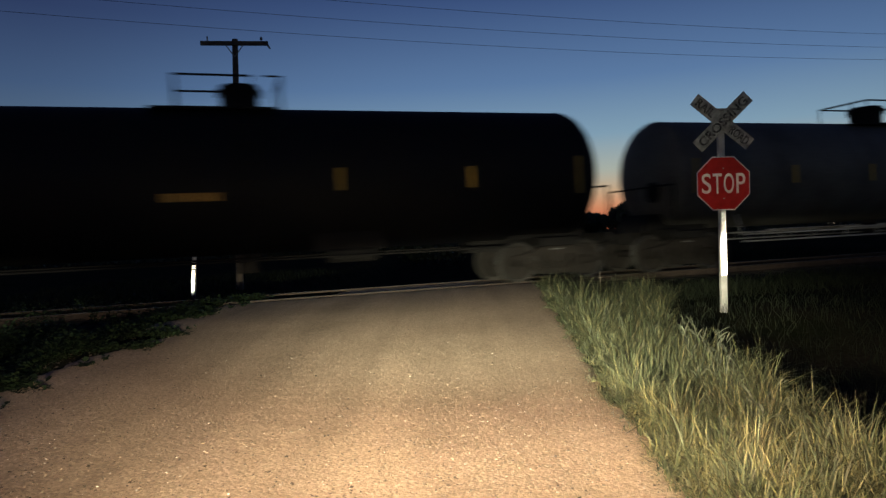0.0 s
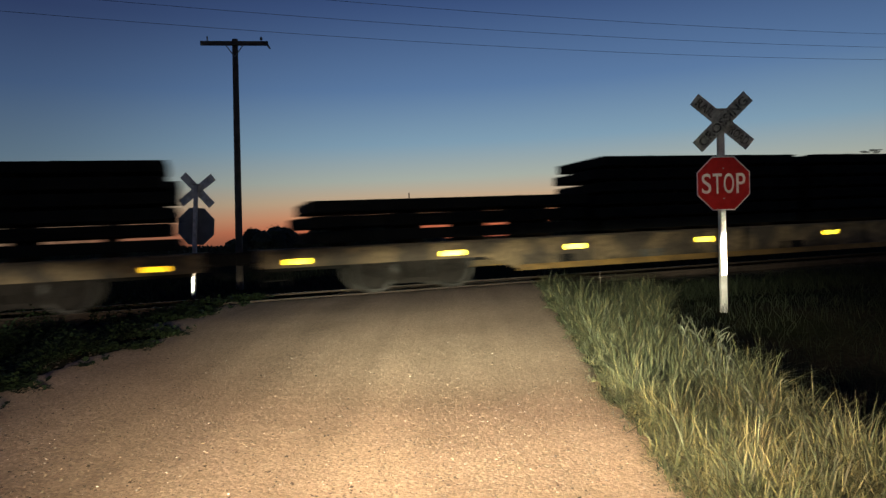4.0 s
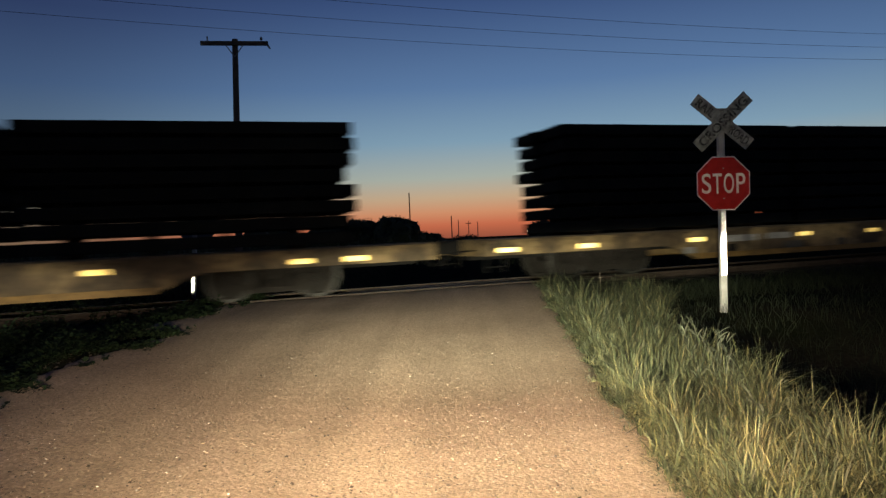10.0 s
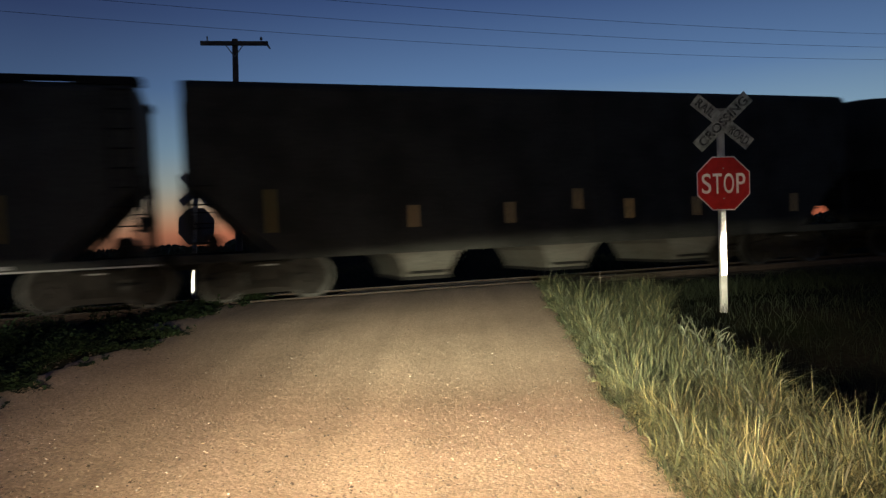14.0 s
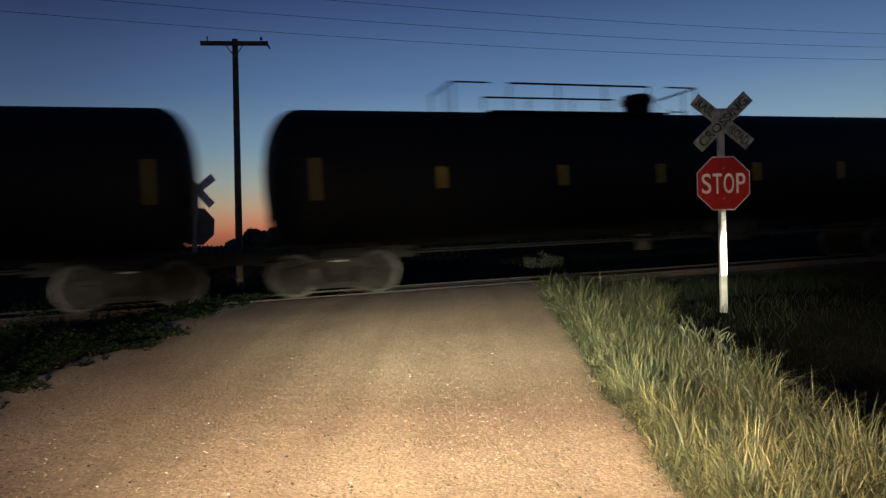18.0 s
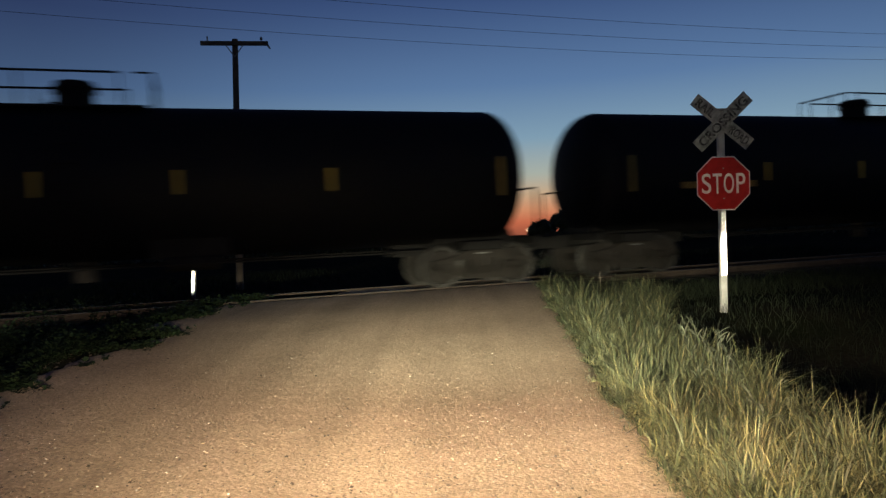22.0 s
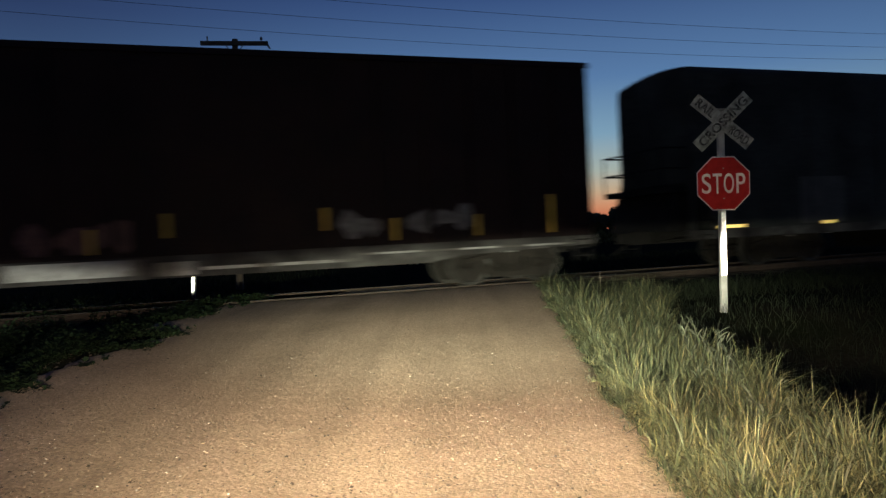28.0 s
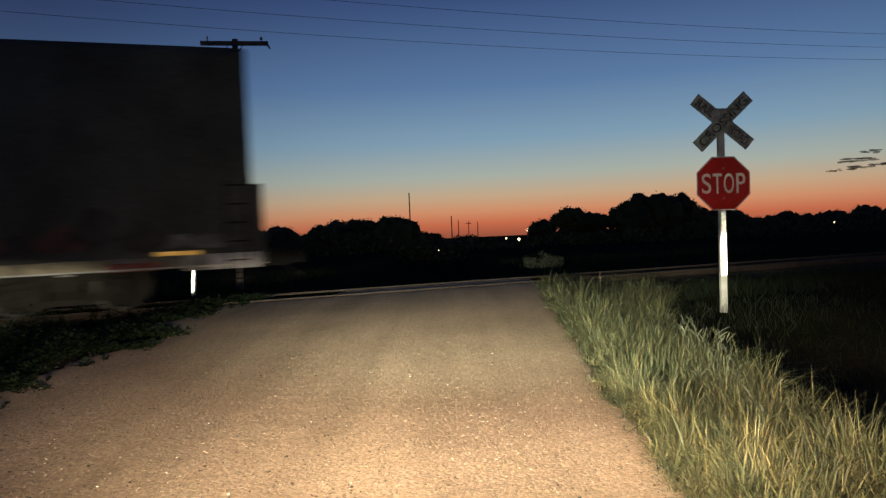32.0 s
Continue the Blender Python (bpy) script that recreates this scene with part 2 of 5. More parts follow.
DIRTY_YELLOW = sheeting("dirty_yellow_reflector", (0.6, 0.4, 0.07), 0.6, 0.25, (-0.13, -0.98, -0.06))
WORN_MARK = sheeting("worn_tan_reflector", (0.8, 0.55, 0.26), 0.5, 0.35, (-0.13, -0.98, -0.06))
YELLOW_SHEET = sheeting("yellow_car_reflector", (1.0, 0.7, 0.04), 0.3, 0.95, retro=(0.0, 0.7, 1.08))
WORN_SHEET = sheeting("worn_pale_yellow_reflector", (0.8, 0.58, 0.2), 0.42, 0.85, retro=(0.0, 0.7, 1.08))
WHITE_SHEET = sheeting("white_car_reflector", (0.9, 0.88, 0.82), 0.45, 0.7, (-0.13, -0.98, -0.06))
TANK_BLACK = material("black_tank_paint", (0.0085, 0.009, 0.0105), 0.6, vary=0.35, scale=1.2, fine=25, bump=0.06, tint=(0.0125, 0.0115, 0.011), spec=0.12)
TANK_GREY = material("grey_tank_paint", (0.125, 0.122, 0.104), 0.62, vary=0.3, scale=1.0, fine=25, bump=0.06, tint=(0.085, 0.08, 0.068), spec=0.3)
# Body colours set near black to keep the sides dark above the low beam.
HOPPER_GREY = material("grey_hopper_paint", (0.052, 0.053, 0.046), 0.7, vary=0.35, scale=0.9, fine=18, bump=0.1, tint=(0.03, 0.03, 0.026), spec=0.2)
HOPPER_BROWN = material("brown_grey_hopper_paint", (0.035, 0.034, 0.029), 0.72, vary=0.4, scale=1.1, fine=18, bump=0.15, tint=(0.02, 0.019, 0.016), spec=0.2)
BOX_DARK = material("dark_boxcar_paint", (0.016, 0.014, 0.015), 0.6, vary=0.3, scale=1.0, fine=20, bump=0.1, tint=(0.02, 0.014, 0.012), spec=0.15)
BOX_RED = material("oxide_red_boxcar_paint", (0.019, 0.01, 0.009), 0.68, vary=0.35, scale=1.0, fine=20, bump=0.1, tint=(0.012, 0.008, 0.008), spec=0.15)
GRAIN_GREY = material("grain_hopper_grey_paint", (0.085, 0.086, 0.077), 0.65, vary=0.3, scale=0.7, fine=16, bump=0.08, tint=(0.05, 0.05, 0.044), spec=0.2)
GRAIN_DARK = material("darker_grey_hopper_paint", (0.042, 0.044, 0.04), 0.68, vary=0.4, scale=0.8, fine=16, bump=0.1, tint=(0.022, 0.023, 0.021), spec=0.15)
# Pale and dark patches stand in for uneven headlight gloss on the sill.
SILL_WHITE = material("patchy_pale_sill_gloss", (0.34, 0.34, 0.33), 0.42, vary=0.45, scale=1.1, fine=9, bump=0.15, tint=(0.06, 0.052, 0.045), patchy=True)
SILL_DULL = material("dull_grey_sill_paint", (0.06, 0.057, 0.053), 0.65, vary=0.5, scale=1.3, fine=9, bump=0.15, tint=(0.025, 0.022, 0.02), patchy=True, spec=0.25)
LIP_STEEL = material("bright_sill_lip", (0.42, 0.41, 0.4), 0.45, 0.2, vary=0.35, scale=0.8, fine=12, bump=0.1, tint=(0.25, 0.24, 0.22))
FLAT_BROWN = material("grimy_brown_flatcar_paint", (0.17, 0.122, 0.066), 0.75, vary=0.5, scale=1.3, fine=10, bump=0.2, tint=(0.062, 0.048, 0.033), patchy=True, spec=0.3)
FLAT_YELLOW = material("faded_yellow_flatcar_paint", (0.26, 0.18, 0.085), 0.7, vary=0.5, scale=1.1, fine=9, bump=0.2, tint=(0.085, 0.06, 0.034), patchy=True, spec=0.3)
FLAT_FLANGE = material("golden_flange_paint", (0.24, 0.14, 0.04), 0.65, vary=0.45, scale=1.6, fine=12, bump=0.15, tint=(0.13, 0.08, 0.03), spec=0.3)
DECK_WOOD = material("worn_deck_planks", (0.12, 0.09, 0.06), 0.85, vary=0.35, scale=2, fine=30)
TRUCK_STEEL = material("grimy_truck_steel", (0.021, 0.017, 0.014), 0.85, 0.1, vary=0.4, scale=4, fine=40, bump=0.3, spec=0.25)
WHEEL_STEEL = material("wheel_steel", (0.017, 0.014, 0.012), 0.8, 0.0, vary=0.3, scale=5, fine=50, bump=0.1, spec=0.2)
TREAD_STEEL = material("bright_wheel_rim", (0.034, 0.031, 0.027), 0.55, 0.3, vary=0.3, scale=5, fine=50, bump=0.1)
UNDER_BLACK = material("underframe_black", (0.012, 0.011, 0.01), 0.8, vary=0.3, scale=3, fine=30, spec=0.15)
# Chutes coloured lighter than the bodies, as the low beam lights them.
ARCH_GREY = material("lit_hopper_chute_paint", (0.085, 0.081, 0.069), 0.75, vary=0.4, scale=1.6, fine=20, bump=0.1, tint=(0.07, 0.06, 0.05), spec=0.3)
# Packs and spacers coloured near black to hide stray headlight on them.
LUMBER = material("near_black_timber", (0.0075, 0.0085, 0.008), 0.8, vary=0.4, scale=2, fine=30, per="object", spec=0.1)
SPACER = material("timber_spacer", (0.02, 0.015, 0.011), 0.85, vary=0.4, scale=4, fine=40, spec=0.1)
PANEL_WHITE = material("chalky_white_paint", (0.5, 0.49, 0.475), 0.6, vary=0.3, scale=2.2, fine=14, bump=0.0, tint=(0.15, 0.145, 0.135))
PANEL_BLUE = material("pale_blue_sill_gloss", (0.3, 0.36, 0.4), 0.6, vary=0.3, scale=2.2, fine=14, bump=0.0, tint=(0.16, 0.18, 0.2))
PAINT_RED = material("weathered_red_paint", (0.22, 0.045, 0.035), 0.65, vary=0.35, scale=3, fine=16, bump=0.0)
PAINT_SAND = material("weathered_sand_paint", (0.3, 0.25, 0.15), 0.65, vary=0.35, scale=3, fine=16, bump=0.0, tint=(0.16, 0.13, 0.09))
PAINT_TEAL = material("weathered_teal_paint", (0.06, 0.12, 0.14), 0.65, vary=0.35, scale=3, fine=16, bump=0.0)
STENCIL = material("orange_stencil_paint", (0.55, 0.3, 0.05), 0.7, vary=0.3, scale=6, fine=30, bump=0.0)
STENCIL_PALE = material("pale_stencil_paint", (0.34, 0.33, 0.31), 0.65, vary=0.4, scale=5, fine=24, bump=0.0)
STENCIL_FAINT = material("worn_white_stencil_paint", (0.09, 0.085, 0.075), 0.7, vary=0.4, scale=6, fine=30, bump=0.0)
GRAFFITI_TAN = material("faded_ochre_spray_paint", (0.12, 0.1, 0.05), 0.6, vary=0.4, scale=4, fine=20, bump=0.0)
GRAFFITI_WHITE = material("faded_pale_spray_paint", (0.17, 0.165, 0.16), 0.6, vary=0.5, scale=3, fine=12, bump=0.0)
PATCH_GREY = material("lighter_grey_patch_paint", (0.062, 0.056, 0.05), 0.65, vary=0.3, scale=2, fine=20, bump=0.0)
GRAFFITI_RED = material("faded_red_spray_paint", (0.1, 0.04, 0.035), 0.6, vary=0.4, scale=4, fine=20, bump=0.0)
GRAFFITI_BLACK = material("black_spray_paint", (0.03, 0.028, 0.025), 0.6, vary=0.4, scale=4, fine=20, bump=0.0)
DRY_WARM_GRASS = material("dry_warm_lit_grass", (0.125, 0.11, 0.05), 0.65, vary=0.3, scale=4.5, fine=14, bump=0.0, tint=(0.045, 0.05, 0.021), per="island", spec=0.3)
GRASS = material("lush_grass", (0.076, 0.083, 0.043), 0.6, vary=0.35, scale=4.5, fine=14, bump=0.0, tint=(0.024, 0.032, 0.015), per="island", spec=0.3)
STRAW = material("dry_seed_heads", (0.075, 0.082, 0.055), 0.7, vary=0.3, scale=2, fine=9, bump=0.0, per="island", spec=0.3)
WEEDS = material("dark_weeds", (0.019, 0.033, 0.014), 0.75, vary=0.3, scale=1.5, fine=8, bump=0.0, per="island", spec=0.15)
# Darkened grass: the lack of headlight out there is put into its colour.
DARKENED_GRASS = material("grass_darkened_as_unlit", (0.018, 0.023, 0.013), 0.85, vary=0.3, scale=1.5, fine=8, bump=0.0, per="island", spec=0.1)
LEAVES = material("far_tree_leaves", (0.03, 0.036, 0.016), 0.7, vary=0.3, scale=0.6, fine=4, bump=0.0, per="island", spec=0.3)
BARK = material("tree_bark", (0.09, 0.07, 0.05), 0.9, vary=0.35, scale=3, fine=30)
PEBBLE = material("tan_road_pebbles", (0.15, 0.112, 0.08), 0.85, vary=0.35, scale=8, fine=60, bump=0.3, per="island", spec=0.3)
STONE = material("pale_limestone_chips", (0.55, 0.5, 0.42), 0.7, vary=0.3, scale=8, fine=60, bump=0.3, per="island", spec=0.5)
WIRE = material("power_line_wire", (0.12, 0.12, 0.13), 0.5, 0.6, vary=0.1, scale=4, fine=20, bump=0.0)
FAR_LAMP = bpy.data.materials.new("distant_lamp_glow")
FAR_LAMP.use_nodes = True
FAR_LAMP.node_tree.nodes["Principled BSDF"].inputs["Emission Color"].default_value = (1.0, 0.75, 0.42, 1)
FAR_LAMP.node_tree.nodes["Principled BSDF"].inputs["Emission Strength"].default_value = 5.0


# ---- mesh helpers ----
def mesh_object(name, bm, mat, smooth_faces=False):
    me = bpy.data.meshes.new(name)
    bm.to_mesh(me)
    bm.free()
    me.materials.append(mat)
    if smooth_faces:
        for p in me.polygons:
            p.use_smooth = True
    return new(name, me)


def part(name, bm, mat, parent, label="", smooth_faces=False):
    ob = mesh_object(name, bm, mat, smooth_faces)
    ob.parent = parent
    if label:
        tagged(ob, label)
    return ob


def raw_mesh(name, verts, faces, mat):
    me = bpy.data.meshes.new(name)
    me.from_pydata(verts, [], faces)
    me.materials.append(mat)
    return new(name, me)


def bx(bm, x0, x1, y0, y1, z0, z1, bevel=0.0):
    r = bmesh.ops.create_cube(bm, size=1.0, matrix=Matrix.Translation(((x0 + x1) / 2, (y0 + y1) / 2, (z0 + z1) / 2)) @ Matrix.Diagonal((abs(x1 - x0), abs(y1 - y0), abs(z1 - z0), 1)))
    if bevel:
        edges = {e for v in r["verts"] for e in v.link_edges}
        bmesh.ops.bevel(bm, geom=list(edges), offset=bevel, segments=2, affect="EDGES", profile=0.5)


def rod(bm, a, b, r, n=8, r2=None):
    a, b = Vector(a), Vector(b)
    d = b - a
    m = Matrix.Translation((a + b) / 2) @ d.to_track_quat("Z", "Y").to_matrix().to_4x4()
    bmesh.ops.create_cone(bm, cap_ends=True, segments=n, radius1=r, radius2=r if r2 is None else r2, depth=d.length, matrix=m)


def prism(bm, outline, y0, y1):
    """A plate with that outline in x and z, from y0 to y1."""
    a = [bm.verts.new((x, y0, z)) for x, z in outline]
    b = [bm.verts.new((x, y1, z)) for x, z in outline]
    n = len(outline)
    bm.faces.new(a)
    bm.faces.new(b[::-1])
    for i in range(n):
        j = (i + 1) % n
        bm.faces.new((a[j], a[i], b[i], b[j]))
    bmesh.ops.recalc_face_normals(bm, faces=bm.faces)


def loft(bm, sections, closed=True):
    """Skin rings of points in order and cap the ends."""
    rings = [[bm.verts.new(p) for p in s] for s in sections]
    n = len(rings[0])
    for a, b in zip(rings, rings[1:]):
        for i in range(n):
            j = (i + 1) % n
            bm.faces.new((a[i], a[j], b[j], b[i]))
    if closed:
        bm.faces.new(rings[0][::-1])
        bm.faces.new(rings[-1])
    bmesh.ops.recalc_face_normals(bm, faces=bm.faces)


def empty(name, m, label, category, group="", kind=""):
    ob = new(name)
    ob.matrix_basis = m
    return tagged(ob, label, category, group, kind)


# ---- ground, road, track ----
def build_ground():
    def axis(reach, fine):
        out, v, step = [], 0.0, fine
        while v < reach:
            out.append(v)
            v += step
            if v > 14:
                step *= 1.16
        return out + [reach]
    xs = axis(1500, 0.4)
    xs = sorted({-v for v in xs} | set(xs))
    ys = sorted({-v * 1.0 for v in axis(300, 0.8)} | set(np.arange(0, 30, 0.4).tolist()) | {30 + v for v in axis(1800, 0.8)})
    verts = [(x, y, ground_height(x, y)) for y in ys for x in xs]
    w = len(xs)
    faces = [(j * w + i, j * w + i + 1, (j + 1) * w + i + 1, (j + 1) * w + i) for j in range(len(ys) - 1) for i in range(w - 1)]
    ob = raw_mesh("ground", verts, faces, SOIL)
    tagged(ob, "dark grassy field ground round the crossing", "ground", kind="structure")


def road_edges(y):
    e = road_east(y) + 0.13 * noise.noise(Vector((y * 0.9, 3.1, 0))) + 0.06 * noise.noise(Vector((y * 3.1, 7.1, 0)))
    w = ROAD_W + 0.25 + 0.25 * noise.noise(Vector((y * 0.55, 9.3, 0))) + 0.16 * noise.noise(Vector((y * 2.6, 1.3, 0))) + 0.08 * noise.noise(Vector((y * 8.0, 1.3, 0))) - 0.85 * math.exp(-((y - 11.2) / 0.55) ** 2) + 0.3 * math.exp(-((y - 10.0) / 0.5) ** 2)
    return w, e


def road_top(x, y):
    w, e = road_edges(y)
    s, d = track_coords(x, y)
    k = min(1.0, max(0.0, (x - w) / (e - w)))
    z = ground_height(x, y) + 0.012 + 0.03 * (1 - (2 * k - 1) ** 2) * (1 - smooth(-5, -2, d) * (1 - smooth(2, 5, d)))
    if 1 < y < 22:
        z += 0.004 * noise.noise(Vector((x * 2.2, y * 0.9, 0))) + 0.006 * noise.noise(Vector((x * 6, y * 8, 1))) + 0.0055 * noise.noise(Vector((x * 17, y * 17, 2)))
    if d > -0.66 and s < -2.3 + 0.5 * noise.noise(Vector((d * 2.0, 4.4, 0))):
        z -= 0.27 * smooth(-0.66, -0.5, d)
    if abs(abs(d) - 0.78) < 0.14:
        z = min(z, TRACK_ORIGIN.z + 0.00549 * s - 0.075)
    return z


def build_road():
    ys = np.concatenate([np.arange(-12, 2, 0.5), np.arange(2, 8, 0.06), np.arange(8, 21, 0.1), np.arange(21, 45, 0.8)])
    n = 110
    verts, faces = [], []
    for y in ys:
        w, e = road_edges(y)
        for i in range(n + 1):
            x = w + (e - w) * i / n
            z = road_top(x, y)
            if i in (0, n):
                z -= 0.05
            verts.append((x, y, z))
    w = n + 1
    faces = [(j * w + i, j * w + i + 1, (j + 1) * w + i + 1, (j + 1) * w + i) for j in range(len(ys) - 1) for i in range(n)]
    ob = raw_mesh("road", verts, faces, GRAVEL)
    for p in ob.data.polygons:
        p.use_smooth = True
    tagged(ob, "tan packed gravel road lit by headlights", "road", kind="structure")


def rail_profile():
    return [(-0.07, -0.17), (0.07, -0.17), (0.07, -0.158), (0.012, -0.14), (0.012, -0.045), (0.036, -0.035), (0.036, -0.004), (0.03, 0), (-0.03, 0),
            (-0.036, -0.004), (-0.036, -0.035), (-0.012, -0.045), (-0.012, -0.14), (-0.07, -0.158)]


def build_track():
    reach = 470
    # ballast bed in one sheet
    prof = [(-3.0, -0.62), (-1.55, -0.2), (1.55, -0.2), (3.0, -0.62)]
    verts, faces = [], []
    for j, s in enumerate(np.linspace(-reach, reach, 120)):
        for d, z in prof:
            verts.append(on_track(s, d, z))
        if j:
            for i in range(3):
                faces.append(((j - 1) * 4 + i, (j - 1) * 4 + i + 1, j * 4 + i + 1, j * 4 + i))
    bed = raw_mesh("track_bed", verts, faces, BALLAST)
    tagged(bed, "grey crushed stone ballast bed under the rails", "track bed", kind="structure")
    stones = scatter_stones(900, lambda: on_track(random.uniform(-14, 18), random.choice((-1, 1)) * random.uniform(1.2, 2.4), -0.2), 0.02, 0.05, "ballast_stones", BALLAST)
    tagged(stones, "loose grey ballast stones beside the rails", "stones", kind="stuff")
    for d in (-0.755, 0.755):
        rail = empty("rail", track_pose(0) @ pose(0, d, 0), "steel running rail with a worn bright head", "rail", "rails of the track", "structure")
        bm = bmesh.new()
        loft(bm, [[(x, y, z) for y, z in rail_profile()] for x in (-reach, -40, 0, 40, reach)])
        part("rail_web", bm, RAIL_STEEL, rail)
        bm = bmesh.new()
        bx(bm, -reach, reach, -0.026, 0.026, 0.0, 0.003)
        part("rail_head", bm, RAIL_TOP, rail, "polished rail head")
    ties = empty("sleepers", track_pose(0), "dark creosoted timber sleepers under the rails", "sleepers", kind="structure")
    bm = bmesh.new()
    bx(bm, -0.115, 0.115, -1.3, 1.3, -0.36, -0.172, 0.01)
    first = part("sleeper", bm, TIE_WOOD, ties)
    for i in range(-45, 55):
        if i:
            t = first.copy()
            scene.collection.objects.link(t)
            t.location = (i * 0.55, 0.03 * math.sin(i * 5.1), 0)
    bm = bmesh.new()
    for i in list(range(-840, -45)) + list(range(55, 840)):
        bx(bm, i * 0.55 - 0.115, i * 0.55 + 0.115, -1.3, 1.3, -0.36, -0.172) if abs(i) < 140 else None
    rest = part("distant_sleepers", bm, TIE_WOOD, ties)
    tagged(rest, kind="stuff")


def scatter_stones(count, place, lo, hi, name, mat):
    verts, faces = [], []
    base = [(1, 0, 0), (-1, 0, 0), (0, 1, 0), (0, -1, 0), (0, 0, 1), (0, 0, -1)]
    tris = [(0, 2, 4), (2, 1, 4), (1, 3, 4), (3, 0, 4), (2, 0, 5), (1, 2, 5), (3, 1, 5), (0, 3, 5)]
    for _ in range(count):
        p = place()
        r = lo + (hi - lo) * random.random() ** 2.5
        turn = Euler((random.random() * 6, random.random() * 6, random.random() * 6)).to_matrix()
        k = len(verts)
        for b in base:
            q = turn @ (Vector(b) * r * random.uniform(0.6, 1.3))
            verts.append((p[0] + q.x, p[1] + q.y, p[2] + q.z * 0.6))
        faces += [tuple(k + i for i in t) for t in tris]
    return raw_mesh(name, verts, faces, mat)


build_ground()
build_road()
build_track()


# ---- signs, poles, wires ----
def lettering(name, text, mat, parent, width, height, m, label=""):
    """Built-in font, stretched to the given width and height, standing in the local x-z plane and facing -y."""
    cu = bpy.data.curves.new(name, "FONT")
    cu.body, cu.extrude, cu.align_x, cu.offset = text, 0.006, "LEFT", 0.006 if len(text) == 1 else 0.018
    tmp = bpy.data.objects.new(name, cu)
    me = bpy.data.meshes.new_from_object(tmp)
    bpy.data.objects.remove(tmp)
    co = np.array([v.co[:] for v in me.vertices])
    lo, hi = co.min(0), co.max(0)
    for v in me.vertices:
        v.co = ((v.co.x - lo[0]) / (hi[0] - lo[0]) * width - width / 2, -v.co.z, (v.co.y - lo[1]) / (hi[1] - lo[1]) * height - height / 2)
    me.materials.append(mat)
    ob = new(name, me)
    ob.parent = parent
    ob.matrix_basis = m
    return tagged(ob, label) if label else ob


def octagon(r):
    return [(r * math.cos(radians(22.5 + 45 * i)), r * math.sin(radians(22.5 + 45 * i))) for i in range(8)]


def crossing_sign(base, yaw, lean, height, disc, disc_z, buck_z, strip_z, strip_side, label, far):
    sign = empty("crossing_sign", Matrix.Translation(base) @ pose(0, 0, 0, 0, lean, yaw), label, "crossing sign", "crossing signs")
    bm = bmesh.new()
    bx(bm, -0.055, 0.055, 0, 0.09, -0.35, height, 0.012)
    part("post", bm, POST_WOOD, sign, "weathered white square timber post")
    bm = bmesh.new()
    y = -0.004 if strip_side < 0 else 0.094
    bx(bm, -0.047, 0.047, min(y, y + 0.003 * strip_side), max(y, y + 0.003 * strip_side), strip_z[0], strip_z[1])
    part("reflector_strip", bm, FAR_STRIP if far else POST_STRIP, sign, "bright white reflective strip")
    if far:
        for z0 in (strip_z[1] + 0.05, strip_z[1] + 0.13):
            bm = bmesh.new()
            bx(bm, -0.05, 0.05, 0.094, 0.098, z0, z0 + 0.05)
            part("reflector_strip", bm, FAR_STRIP, sign, "short white reflective band")
        # Pale strip added where light catches the far post; no such channel known.
        bm = bmesh.new()
        bx(bm, -0.045, 0.045, 0.092, 0.11, 1.55, 2.75)
        part("mounting_channel", bm, FAR_WHITE, sign, "pale strip added to brighten the far post")
    r = disc / 2 / math.cos(radians(22.5))
    face_y = -0.035
    bm = bmesh.new()
    prism(bm, [(x, z + disc_z) for x, z in octagon(r)], face_y - 0.004, face_y)
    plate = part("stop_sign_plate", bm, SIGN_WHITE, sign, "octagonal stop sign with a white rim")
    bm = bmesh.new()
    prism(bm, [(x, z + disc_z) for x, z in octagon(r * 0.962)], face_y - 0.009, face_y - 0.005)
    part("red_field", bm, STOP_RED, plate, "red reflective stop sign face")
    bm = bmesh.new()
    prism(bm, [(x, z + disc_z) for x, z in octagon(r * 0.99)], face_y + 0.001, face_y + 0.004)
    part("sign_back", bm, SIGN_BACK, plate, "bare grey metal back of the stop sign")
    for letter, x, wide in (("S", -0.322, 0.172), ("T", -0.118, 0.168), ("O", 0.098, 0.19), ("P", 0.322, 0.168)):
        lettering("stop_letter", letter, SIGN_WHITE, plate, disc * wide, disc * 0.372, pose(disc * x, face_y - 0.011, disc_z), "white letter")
    for dz in (-disc * 0.28, disc * 0.28):
        bm = bmesh.new()
        rod(bm, (0, face_y - 0.016, disc_z + dz), (0, 0.0, disc_z + dz), 0.012, 8)
        part("bolt", bm, GALV, plate)
    front = -0.055
    for angle, words, yy in ((40, ("RAIL", "ROAD"), front + 0.02), (-44, ("CROSSING",), front - 0.004)):
        bm = bmesh.new()
        bx(bm, -0.61, 0.61, -0.006, 0.012, -0.1143, 0.1143, 0.004)
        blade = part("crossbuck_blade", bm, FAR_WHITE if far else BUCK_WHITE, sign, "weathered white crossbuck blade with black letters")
        blade.matrix_basis = pose(0, yy, buck_z, 0, angle, 0)
        if len(words) == 2:
            for w, x in zip(words, (-0.37, 0.37)):
                lettering("blade_lettering", w, FADED_INK, blade, 0.36, 0.15, pose(x, -0.012, 0))
        else:
            lettering("blade_lettering", words[0], FADED_INK, blade, 1.08, 0.15, pose(0, -0.012, 0))
    bm = bmesh.new()
    rod(bm, (0, front - 0.03, buck_z), (0, 0.02, buck_z), 0.016, 8)
    part("centre_bolt", bm, GALV, sign)
    bm = bmesh.new()
    bx(bm, -0.085, 0.085, -0.03, 0.1, height - 0.03, height + 0.02, 0.006)
